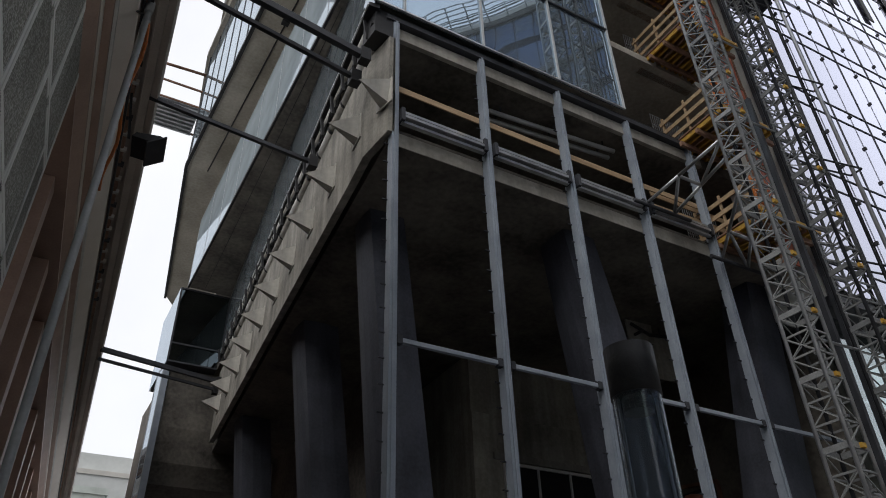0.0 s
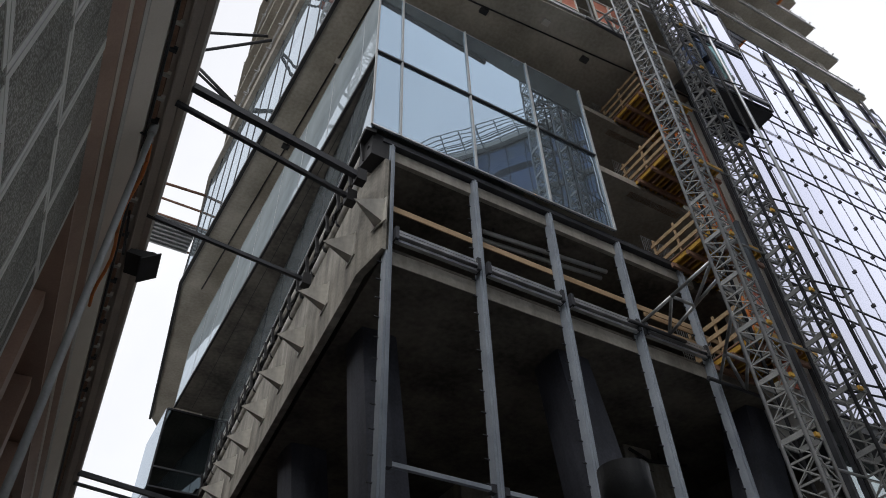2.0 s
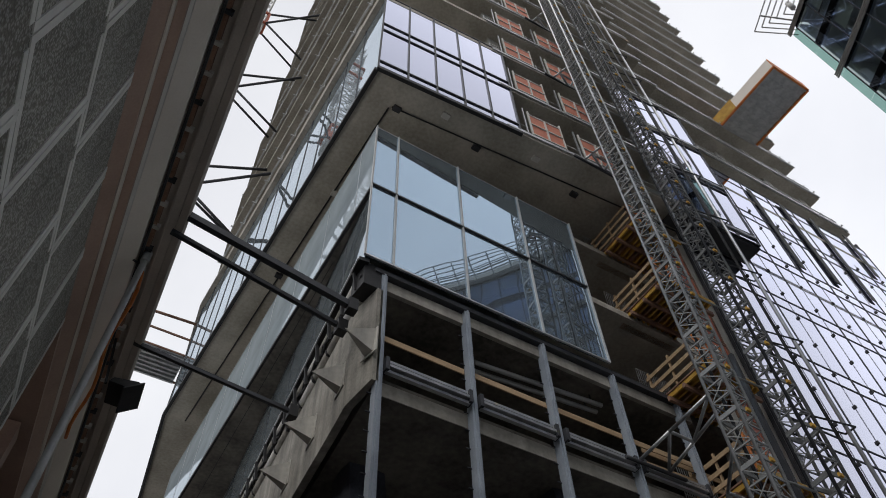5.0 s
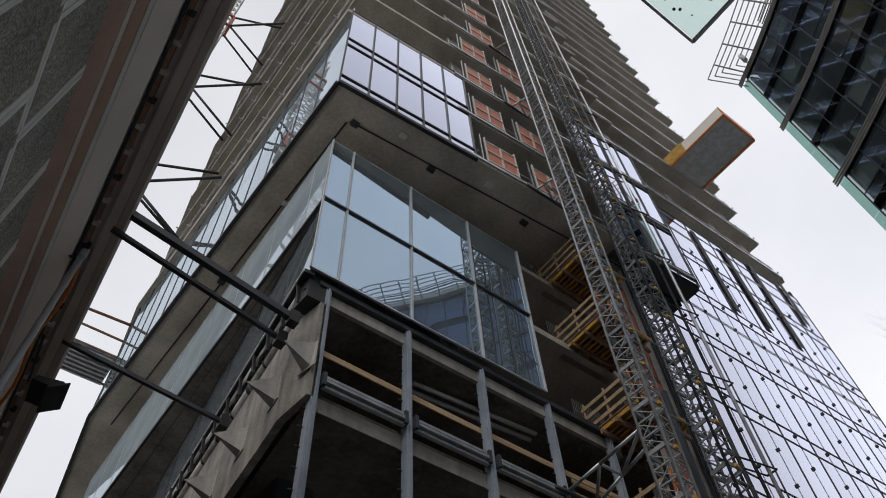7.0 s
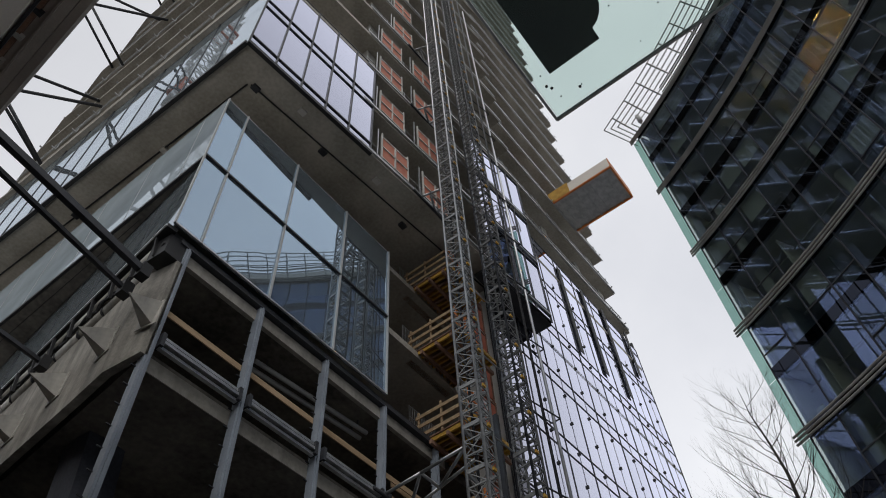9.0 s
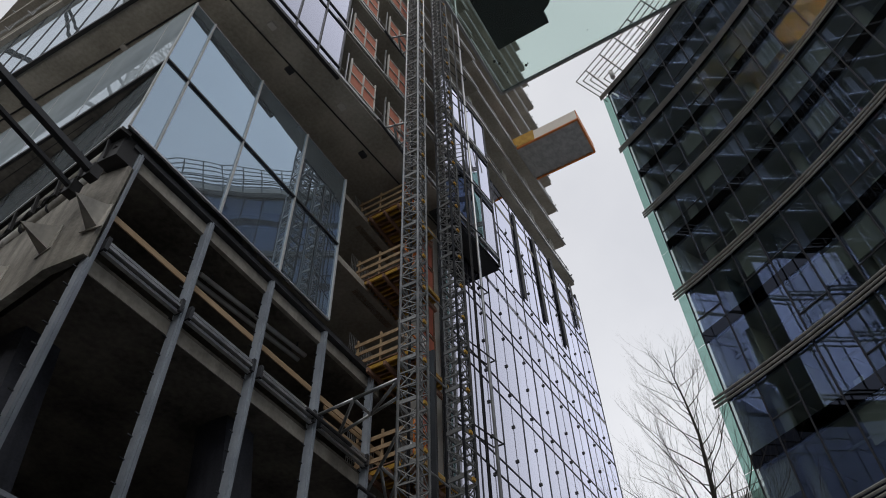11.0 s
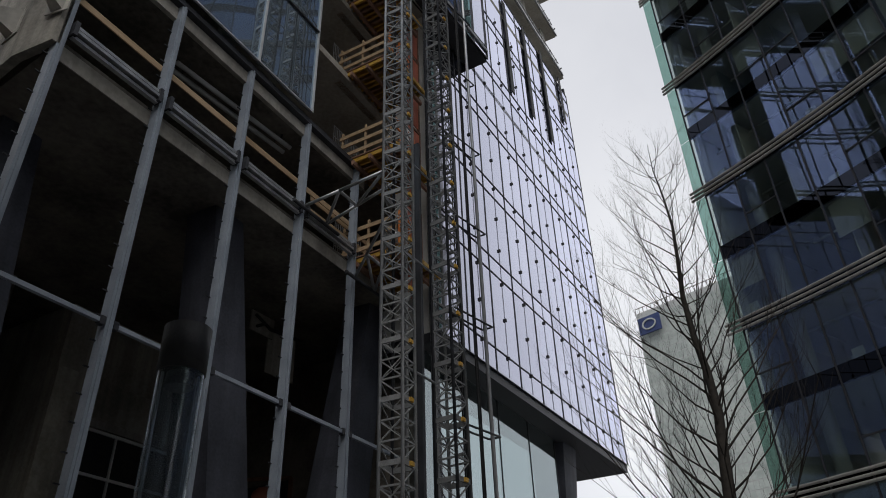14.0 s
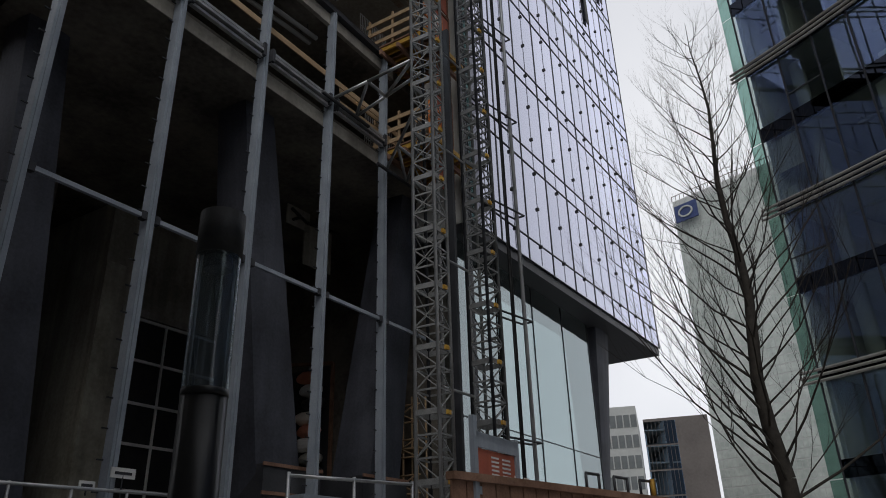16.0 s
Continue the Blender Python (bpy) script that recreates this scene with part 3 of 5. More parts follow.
glazing(endbox, (-0.98, 22.85), (1.52, 22.85), [(17.62, 18.6), (18.6, 21.72)], [0, 2.5], G_BAY, STEEL_DARK, 0.08, 0.06)
part("bay_body", box(B(), -0.96, 1.5, 22.92, 27, 17.62, 21.75), STEEL_DARK, endbox)
part("bay_side", box(B(), -1.02, -0.985, 22.86, 27, 17.62, 21.75), G_LEFT, endbox)
endwall = thing("end_glazing", "pale glass wall running down to the street end", "curtain wall")
glazing(endwall, (-1.06, 24.6), (-1.0, 23.4), [(0.2, 4.4), (4.4, 8.8), (8.8, 13.2), (13.2, 17.58)], [0, 1.2], G_LEFT, GALV, 0.02, 0.02)
part("edge_fin", box(B(), -1.0, -0.72, 23.3, 23.38, 0.0, 17.58), STEEL, endwall)
bm = B()
prof = [(23.45, 17.55), (23.4, 16.2), (23.45, 14.6), (23.7, 13.0), (24.2, 12.1), (25.2, 11.7), (30.5, 11.5), (30.5, 17.55)]
lo = [bm.verts.new((-0.66, y, z)) for y, z in prof]
hi = [bm.verts.new((4.0, y, z)) for y, z in prof]
for k in range(len(prof)):
    bm.faces.new((lo[k], lo[(k + 1) % len(prof)], hi[(k + 1) % len(prof)], hi[k]))
bm.faces.new(lo[::-1])
bm.faces.new(hi)
bmesh.ops.recalc_face_normals(bm, faces=bm.faces)
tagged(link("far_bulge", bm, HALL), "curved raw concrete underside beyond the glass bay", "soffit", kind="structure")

# ---------------------------------------------------------------- tower
tower = thing("tower", "unfinished concrete tower with open floor slabs", "building")
FLOOR, BASE, N = 3.95 * KT, zs(26.2), 25
XN, XR, XB = xs(15.45), xs(30.0), xs(12.2)
LX, LY, MX, MY = xs(-2.48), ys(18.5), xs(-0.6), ys(32)
yr = lambda x: ys(-2.45) - 0.025 * (x - XN)
outline = [(TX, TY), (XN, on_front(XN)), (XN, yr(XN)), (XR, yr(XR)), (XR + 0.4, 26), (1.0, 37.5), (MX, MY), (LX, LY)]
slab0 = part("slab", prism(B(), outline, 0, 0.32), SOFFIT, tower)
slab0.location = (0, 0, BASE)
for k in range(1, N + 1):
    share(slab0, "slab", pose(0.25 * math.sin(k * 2.4), 0.0, BASE + FLOOR * k), tower)
col0 = part("column", box(B(), -0.35, 0.35, -0.35, 0.35, 0.32, FLOOR), CONC_PALE, tower)
col_at = [(x, yr(x) + 1.0) for x in (19.5, 24.0, 28.4, 31.8)] + [(x, on_front(x) + 1.1) for x in (5.2, 9.6, 13.6)] + [(-0.7, 3.5), (-0.9, 10.0), (-1.1, 16.5)]
col0.location = (*col_at[0], BASE)
for k in range(N):
    for i, (x, y) in enumerate(col_at):
        if (k, i) == (0, 0) or (k < 2 and x < 4) or (k < 3 and x > 16):
            continue
        share(col0, "column", pose(x, y, BASE + FLOOR * k), tower)
part("core_wall", box(B(), 4, 26, 7, 22, BASE + 0.33, BASE + FLOOR * N), CONC, tower)
# slab-edge rails on the front and the side
rail0 = B()
for z in (0.85, 1.35):
    bar(rail0, (TX + 0.1, TY + 0.15, z), (LX + 0.1, LY - 0.1, z), 0.07)
for k in range(13):
    x, y = lerp((TX + 0.1, TY + 0.15), (LX + 0.1, LY - 0.1), k / 12)
    bar(rail0, (x, y, 0.33), (x, y, 1.4), 0.05)
    bar(rail0, (x, y, 0.25), (x - 0.28, y, 0.25), 0.08)
rail0 = part("guard_rail", rail0, GALV, tower)
rail0.location = (0, 0, BASE + FLOOR * 2)
front0 = B()
for z in (0.85, 1.3):
    bar(front0, (XN + 0.2, yr(XN) + 0.1, z), (XR - 0.2, yr(XR) + 0.1, z), 0.06)
for k in range(16):
    x = XN + 0.2 + k
    bar(front0, (x, yr(x) + 0.1, 0.33), (x, yr(x) + 0.1, 1.35), 0.04)
    bar(front0, (x, yr(x) + 0.02, 0.3), (x, yr(x) - 0.22, 0.36), 0.07)
bar(front0, (XN, yr(XN) - 0.06, 0.2), (XR, yr(XR) - 0.06, 0.2), 0.08, 0.2)
front0 = part("guard_rail", front0, GALV, tower)
front0.location = (0, 0, BASE + FLOOR * 3)
front1 = B()
for z in (0.8, 1.3):
    bar(front1, (4.3, on_front(4.3) + 0.12, z), (XN, on_front(XN) + 0.12, z), 0.035)
for k in range(9):
    x = 4.3 + 1.38 * k
    bar(front1, (x, on_front(x) + 0.1, 0.33), (x, on_front(x) + 0.1, 1.35), 0.04)
    bar(front1, (x, on_front(x) + 0.02, 0.34), (x, on_front(x) + 0.02, 0.5), 0.08)
bar(front1, (4.3, on_front(4.3) - 0.05, 0.22), (XN, on_front(XN) - 0.05, 0.22), 0.06, 0.16)
front1 = part("guard_rail", front1, GALV, tower)
front1.location = (0, 0, BASE)
for k in range(1, N):
    share(front1, "guard_rail", pose(0, 0, BASE + FLOOR * k), tower)
    if k > 2:
        share(rail0, "guard_rail", pose(0, 0, BASE + FLOOR * k), tower)
    if k > 3:
        share(front0, "guard_rail", pose(0, 0, BASE + FLOOR * k), tower)
# glazed corner
tg = thing("corner_glazing", "violet-grey mirror glazing on the tower's corner", "curtain wall")
r2 = [(zs(a), zs(b)) for a, b in ((26.24, 26.95), (26.95, 30.2), (30.2, 30.9), (30.9, 34.45))]
XC = xs(4.05)
glazing(tg, (TX, TY), (XC, on_front(XC)), r2, [1.258 * k for k in range(6)], G_SKY, STEEL_DARK, 0.07, 0.05)
glazing(tg, (LX, LY), (TX, TY), r2, [22.45 * k / 12 for k in range(13)], G_LEFT, STEEL_DARK, 0.03, 0.03, level=False)
glazing(tg, (MX, MY), (LX, LY), [(zs(26.24), zs(34.45))], [14.75 * k / 7 for k in range(8)], G_LEFT, STEEL_DARK, 0.05, 0.05, level=False)
part("flashing", bars([((TX - 0.05, TY - 0.05, BASE - 0.08), (XC, on_front(XC) - 0.05, BASE - 0.08)), ((TX - 0.05, TY, BASE - 0.08), (LX - 0.04, LY, BASE - 0.08)), ((LX - 0.04, LY, BASE - 0.08), (MX - 0.04, MY, BASE - 0.08))], 0.16, 0.2), BLACK, tg)
# safety panels
net = None
for k, x in ((0, 4.6), (0, 7.0), (1, 4.4), (1, 6.8), (2, 4.3), (2, 6.7), (3, 4.3), (3, 6.7), (4, 5.2), (5, 5.2), (6, 5.0)):
    x = xs(x)
    y, z = on_front(x) - 0.05, BASE + FLOOR * k + 0.34
    if net:
        copy_thing(net, pose(x, y, z, 0, 0, -4))
        continue
    net = thing("safety_panel", "salmon red safety panel in a steel frame on the slab edge", "safety screen", "safety panels on the slab edges")
    part("sheet", box(B(), 0, 1.6, 0, 0.02, 0.1, 1.9), NET, net)
    part("panel_frame", bars([((0, 0, 0.1), (1.6, 0, 0.1)), ((0, 0, 1.9), (1.6, 0, 1.9)), ((0.8, -0.02, 0.1), (0.8, -0.02, 1.9)), ((0, -0.02, 1.0), (1.6, -0.02, 1.0)), ((0, 0, 0), (0, 0, 2.2)), ((1.6, 0, 0), (1.6, 0, 2.2))], 0.07), EAVE, net)
    part("panel_frame", bars([((-0.25, 0, 0), (-0.25, 0, 2.3)), ((-0.15, 0.1, 0), (-0.15, 0.1, 2.3))], 0.05), GALV, net)
    net.matrix_basis = pose(x, y, z, 0, 0, -4)

# ---------------------------------------------------------------- glazed block beyond the masts
blk = thing("glazed_block", "tall violet mirror-glass block with point fixings", "curtain wall")
BW = (XR - XB) / 9
cols = [BW * 1.0003 * k for k in range(10)]
rows = [(zs(11.6), zs(12.5))]
z = zs(12.5)
ZT = zs(36.9)
while z < ZT - 1:
    rows += [(z, z + 3.5), (z + 3.5, z + FLOOR)]
    z += FLOOR
rows = [(a, min(b, ZT)) for a, b in rows if a < ZT - 0.1]
glazing(blk, (XB, yr(XB)), (XR, yr(XR)), rows, cols, G_SKY, STEEL_DARK, 0.035, 0.03)
dotm = B()
for i in range(9):
    x = XB + BW * (i + 0.5)
    bar(dotm, (x, yr(x) - 0.012, zs(11.7)), (x, yr(x) - 0.012, zs(33)), 0.012)
    for k in range(14):
        bar(dotm, (x, yr(x) - 0.03, zs(12.4 + 1.55 * k)), (x, yr(x) - 0.03, zs(12.52 + 1.55 * k)), 0.085)
part("point_fixing", dotm, BLACK, blk)
tagged(blk.children[-1], kind="stuff")
for i, (x, z0, z1) in enumerate(((22.55, 30.7, 38.4), (25.4, 31.1, 38.9), (28.25, 31.3, 39.3), (31.5, 35.4, 39.6), (18.2, 30.7, 35.3))):
    part("dark_slot", box(B(), x - 0.2, x + 0.2, yr(x) - 0.12, yr(x) - 0.065, z0, z1), BLACK, blk)
part("end_return", prism(B(), [(XR - 0.02, yr(XR) + 0.02), (XR + 0.05, 0.85), (XR - 0.12, 0.85), (XR - 0.13, yr(XR) + 0.05)], zs(11.6), ZT), STEEL_DARK, blk)
upg = thing("upper_glazing", "violet mirror glazing hung from the tower front", "curtain wall")
XU = xs(11.0)
glazing(upg, (XU, on_front(XU)), (XN, on_front(XN)), [(zs(a), zs(b)) for a, b in ((25.9, 26.6), (26.6, 29.9), (29.9, 30.6), (30.6, 33.8), (33.8, 34.5), (34.5, 37.8))], [(XN - XU) / UX * k / 4 for k in range(5)], G_SKY, STEEL_DARK, 0.06, 0.05)
part("underside", prism(B(), [(XU, on_front(XU) + 0.04), (XN, on_front(XN) + 0.04), (XN, yr(XN) - 0.06), (XU, yr(XU) - 0.06)], zs(25.75), zs(25.88)), BLACK, upg)
part("side", prism(B(), [(XN - 0.02, on_front(XN) + 0.02), (XN, on_front(XN) + 0.02), (XN, yr(XN) - 0.06), (XN - 0.02, yr(XN) - 0.06)], zs(25.9), zs(37.8)), STEEL_DARK, upg)
part("block_body", prism(B(), [(XB, yr(XB) + 0.35), (XR - 0.15, yr(XR) + 0.35), (XR - 0.15, 0.8), (XB, 0.8)], zs(11.6), ZT - 0.3), INTERIOR, blk)
tagged(link("block_soffit", prism(B(), [(XB, yr(XB) + 0.05), (XR, yr(XR) + 0.05), (XR, 0.85), (XB, 0.85)], zs(11.25), zs(11.58)), STEEL_DARK), "dark metal soffit under the glazed block", "soffit", kind="structure")
column(25.85, -0.25, 26.9, -0.25, 0.0, zs(11.25), 0.36, "grey concrete column widening upwards under the glazed block", 5.0)
lobby = thing("lobby_glazing", "tall clear lobby glass under the block", "curtain wall")
glazing(lobby, (13.8, -0.8), (25.5, -0.82), [(0.3, 6.0), (6.0, zs(11.24))], [11.7 * k / 4 for k in range(5)], G_LOBBY, STEEL_DARK, 0.025, 0.03)
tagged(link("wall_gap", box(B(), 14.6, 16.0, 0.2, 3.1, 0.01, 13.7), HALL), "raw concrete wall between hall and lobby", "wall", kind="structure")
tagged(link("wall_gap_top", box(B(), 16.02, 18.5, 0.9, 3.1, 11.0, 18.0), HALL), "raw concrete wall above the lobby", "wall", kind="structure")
tagged(link("wall_lobby_back", box(B(), 16.45, 24.5, 3.0, 3.3, 0.01, zs(11.24)), CONC), "raw concrete wall behind the lobby glass", "wall", kind="structure")

# ---------------------------------------------------------------- hoist masts
def lattice(bm, z, w, h, chord, lace):
    """One crane section from the level z up."""
    c = [(-w / 2, -w / 2), (w / 2, -w / 2), (w / 2, w / 2), (-w / 2, w / 2)]
    for x, y in c:
        tube(bm, (x, y, z), (x, y, z + h), chord, n=6)
    for k in range(4):
        a, b = c[k], c[(k + 1) % 4]
        bar(bm, (*a, z + 0.02), (*b, z + 0.02), lace * 1.4)
        bar(bm, (*a, z), (*b, z + h / 2), lace)
        bar(bm, (*b, z + h / 2), (*a, z + h), lace)
        bar(bm, (*b, z), (*a, z + h / 2), lace)
        bar(bm, (*a, z + h / 2), (*b, z + h), lace)


def away(x, y):
    """A place pushed a little farther along its line from the square."""
    return -5.6 + (x + 5.6) * 1.12, -12.1 + (y + 12.1) * 1.12


def mast(label, x, y, w, yaw, top, tones, single, skin):
    """A rack mast: four chords, plates at every section joint, rungs and crossed braces on each face."""
    t = thing("hoist_mast", label, "hoist mast")
    h, r = 1.508, w / 2
    plate = box(B(), -r, r, -r - 0.02, -r + 0.02, -0.065, 0.065)
    rung = bar(B(), (-r, -r, 0), (r, -r, 0), 0.03, 0.045)
    brace = bar(B(), (-r, -r, 0), (r, -r, h / 3), 0.024)
    rack = bar(B(), (-r * 0.4, -r - 0.05, 0), (r * 0.4, -r - 0.05, 0), 0.09, 0.06)
    kinds = {"joint_plate": plate, "rung": rung, "brace": brace, "rack_plate": rack}
    placed = []
    for k in range(int(top / h)):
        for f in range(4):
            m = lambda z, turn=0.0: pose(x, y, z, 0, 0, yaw + 90 * f) @ Matrix.Rotation(turn, 4, "Y")
            z = 0.3 + h * k
            placed.append((k, "joint_plate", m(z)))
            flip = Matrix.Scale(-1, 4, (1, 0, 0))
            for j in range(3):
                if j:
                    placed.append((k, "rung", m(z + h * j / 3)))
                placed.append((k, "brace", m(z + h * j / 3) @ (flip if (j + f) % 2 else Matrix.Identity(4))))
            if f == 1:
                placed.append((k, "rack_plate", m(z + h / 2)))
            if f % 2:
                placed.append((k, "brace", m(z + h / 3) @ (Matrix.Identity(4) if f == 1 else flip)))
    made = {}
    for k, kind, m in placed:
        if k < single:
            if kind in made:
                share(made[kind], kind, m, t)
            else:
                made[kind] = part(kind, kinds[kind].copy(), skin[kind == "brace"], t)
                made[kind].matrix_basis = m
    for braces in (True, False):
        verts, faces = [], []
        for k, kind, m in placed:
            if k >= single and (kind == "brace") == braces:
                base = len(verts)
                kinds[kind].verts.index_update()
                verts += [tuple(m @ v.co) for v in kinds[kind].verts]
                faces += [tuple(base + v.index for v in f.verts) for f in kinds[kind].faces]
        me = bpy.data.meshes.new("upper_lattice")
        me.from_pydata(verts, [], faces)
        me.materials.append(skin[braces])
        up = new("upper_lattice", me)
        up.parent = t
        tagged(up, "dull grey lattice of plates and braces", kind="stuff")
    for i, (cx, cy) in enumerate(((-r, -r), (r, -r), (r, r), (-r, r))):
        v = pose(x, y, 0, 0, 0, yaw) @ Vector((cx, cy, 0))
        part("chord", tubes([((v.x, v.y, 0.1), (v.x, v.y, top))], 0.045, 8), tones[i], t)
    for k in range(int(min(top, 60) / h)):
        v = pose(x, y, 0, 0, 0, yaw + 20) @ Vector((-r * 0.3, -r * 1.12, 0.3 + h * k))
        part("marker", box(B(), v.x - 0.07, v.x + 0.07, v.y - 0.03, v.y + 0.03, v.z - 0.05, v.z + 0.05), YELLOW, t)
    return t


AX, AY = away(6.9, -4.25)
BX, BY = away(8.62, -4.6)
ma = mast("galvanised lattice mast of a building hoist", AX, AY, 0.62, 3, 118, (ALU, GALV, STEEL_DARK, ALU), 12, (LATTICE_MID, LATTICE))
# Toned a step darker than the first mast, as if against the light.
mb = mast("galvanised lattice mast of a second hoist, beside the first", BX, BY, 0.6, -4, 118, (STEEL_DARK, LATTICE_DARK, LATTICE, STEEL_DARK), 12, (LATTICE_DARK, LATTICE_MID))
part("guide_pole", tubes([((*away(8.43, -4.3), 0.1), (*away(8.43, -4.3), 112))], 0.075, 8), ALU, mb)
part("guide_pole", tubes([((*away(10.25, -4.85), 0.1), (*away(10.25, -4.85), 60))], 0.06, 8), ALU, mb)
part("guide_pole", tubes([((*away(7.6, -4.05), 0.1), (*away(7.6, -4.05), 112))], 0.05, 8), ALU, ma)
part("cable_duct", bars([((*away(8.2, -4.05), 0.1), (*away(8.2, -4.05), 17))], 0.2, 0.12), STEEL_DARK, ma)
for x, y in ((9.45, -4.9), (9.6, -4.85), (9.78, -4.8), (9.9, -4.3), (9.3, -4.55)):
    part("cable", tubes([((*away(x, y), 0.1), (*away(x + 0.03, y), 72))], 0.024, 5), BLACK, mb)
for k in range(12):
    z = 4.6 + 3.35 * k
    (x0, y0), (x1, y1), (x2, y2), (x3, y3) = away(8.95, -4.65), away(10.5, -4.95), away(10.5, -4.65), away(8.95, -4.35)
    part("cable_guide", tubes([((x0, y0, z), (x1, y1, z)), ((x1, y1, z), (x2, y2, z)), ((x2, y2, z), (x3, y3, z))], 0.03), STEEL_DARK, mb)
    (x0, y0), (x1, y1) = away(7.2, -4.3), away(8.4, -4.35)
    part("mast_link", tubes([((x0, y0, z + 0.9), (x1, y1, z + 0.9))], 0.035), GALV, ma)
for z, x0, z1 in ((14.5, 8.1, 14.8), (13.4, 10.8, 13.0), (28.3, 7.9, 28.5), (36.9, 7.9, 37.0), (45.5, 7.9, 45.6)):
    y0 = -0.24 if z < 20 else on_front(8) - 0.05
    a0, a1, e0, e1 = (x0 - 0.1, y0, z), (x0 + 1.0, y0, z), (AX - 0.25, AY + 0.3, z1), (AX + 0.35, AY + 0.3, z1)
    mid0, mid1 = lerp(a0, e0, 0.45), lerp(a1, e1, 0.45)
    for seg in ((a0, mid0), (mid0, e0), (a1, mid1), (mid1, e1), (mid0, mid1), (a1, mid0), (mid1, e0)):
        part("wall_tie", tubes([seg], 0.05, 8), GALV, ma)
    part("tie_beam", tubes([((x0 - 0.6, y0 - 0.02, z - 0.05), (x0 + 1.6, y0 - 0.02, z - 0.05))], 0.06, 8), STEEL_DARK, ma)
cage = thing("hoist_cage", "red hoist base enclosure with a notice", "hoist")
part("panel", box(B(), 6.72, 8.3, -5.3, -5.26, 2.95, 3.66), RED, cage)
part("panel_frame", bars([((6.64, -5.3, 0.12), (6.64, -5.3, 4.25)), ((8.36, -5.3, 0.12), (8.36, -5.3, 4.0)), ((6.68, -5.3, 3.88), (8.32, -5.3, 3.88)), ((6.68, -5.3, 2.88), (8.32, -5.3, 2.88))], 0.1, 0.14), STEEL, cage)
part("head_plate", box(B(), 6.7, 8.3, -5.35, -5.302, 3.67, 3.95), STEEL, cage)
for k in range(7):
    for x, w in ((7.3, 0.3), (7.75, 0.34)):
        part("notice_line", box(B(), x, x + w, -5.31, -5.302, 3.04 + 0.08 * k, 3.075 + 0.08 * k), WHITE, cage)

# ---------------------------------------------------------------- landing platforms between podium and masts
def landing(z):
    t = thing("landing_platform", "timber landing on yellow beams with guard boards", "platform", "landing platforms at the hoist")
    for k in range(11):
        x = 10.02 + 0.225 * k
        part("beam", bars([((x, -1.86, -0.1), (x, 0.3, -0.1))], 0.07, 0.16), YELLOW if k % 3 != 2 else RUST, t)
    for y in (-1.6, -0.9, -0.2):
        part("cross_beam", bars([((9.85, y, -0.28), (12.6, y, -0.28))], 0.1, 0.18), RUST, t)
    part("edge_beam", bars([((9.9, -1.9, -0.02), (12.5, -1.9, -0.02))], 0.06, 0.16), YELLOW, t)
    part("deck", box(B(), 9.95, 12.4, -1.85, 0.3, 0.0, 0.05), RUST, t)
    for h in (0.3, 0.72, 1.14):
        part("guard_board", bars([((9.97, -1.72, h), (9.97, 0.5, h))], 0.035, 0.15), TIMBER, t)
    for h in (0.35, 0.8, 1.2):
        part("guard_bar", bars([((10.0, -1.82, h), (11.3, -1.82, h))], 0.05, 0.06), ORANGE, t)
    part("toe_board", bars([((10.0, -1.84, 0.14), (11.3, -1.84, 0.14))], 0.03, 0.16), TIMBER, t)
    for x, y in ((10.02, -0.6), (10.02, 0.4)):
        part("guard_post", bars([((x, y, -0.1), (x, y, 1.4))], 0.07), TIMBER, t)
    for x in (10.02, 10.65, 11.3):
        part("rail_post", bars([((x, -1.8, -0.1), (x, -1.8, 1.35))], 0.06), ORANGE, t)
    for k in range(16):
        part("screen_bar", bars([((9.75 + 0.1 * k, 0.62, 0.05), (9.75 + 0.1 * k, 0.62, 1.75))], 0.022), GALV, t)
    for h in (0.1, 0.65, 1.2, 1.7):
        part("screen_rail", bars([((9.72, 0.6, h), (11.3, 0.6, h))], 0.022), GALV, t)
    part("support", box(B(), 9.9, 12.4, 0.31, 0.58, -0.35, 0.0), RUST, t)
    for h in (0.55, 0.95):
        part("notice", box(B(), 10.75, 11.05, -1.875, -1.855, h, h + 0.3), WHITE, t)
        part("notice_bar", box(B(), 10.82, 10.98, -1.881, -1.876, h + 0.1, h + 0.16), RED, t)
    t.location = (0, 0, z)
    return t


l0 = landing(18.15)
l0.location.x = 0.5
copy_thing(l0, pose(0.15, 0, 22.2))
copy_thing(l0, pose(1.0, 0.1, 14.3))
copy_thing(l0, pose(0.1, 0.1, 26.1))
gate = None
for k in range(7):
    z = 13.0 + 1.95 * k
    if gate:
        copy_thing(gate, pose(0.04 * (k % 2), 0, z))
        continue
    gate = thing("hoist_gate", "orange-red sheet gate behind the hoist mast", "gate", "gates behind the mast")
    part("gate_leaf", box(B(), 12.0, 13.0, -1.32, -1.28, 0.1, 1.75), RED, gate)
    part("gate_frame", bars([((11.95, -1.3, 0), (11.95, -1.3, 1.95)), ((13.05, -1.3, 0), (13.05, -1.3, 1.95)), ((11.95, -1.3, 1.85), (13.05, -1.3, 1.85))], 0.08), RUST, gate)
    gate.location = (0, 0, z)
part_post = thing("dark_riser", "dark steel riser post beside the gates", "post")
part("post", box(B(), 13.4, 13.6, -1.6, -1.4, 0.0, 28.1), STEEL_DARK, part_post)

# ---------------------------------------------------------------- loading platform on the tower
lp = thing("loading_platform", "orange loading platform jutting from a tower floor", "platform")
PZ = zs(46.2)
PX, QX, PY, QY, RY = xs(23.2), xs(26.4), ys(-7.5), ys(-4.2), ys(-2.0)
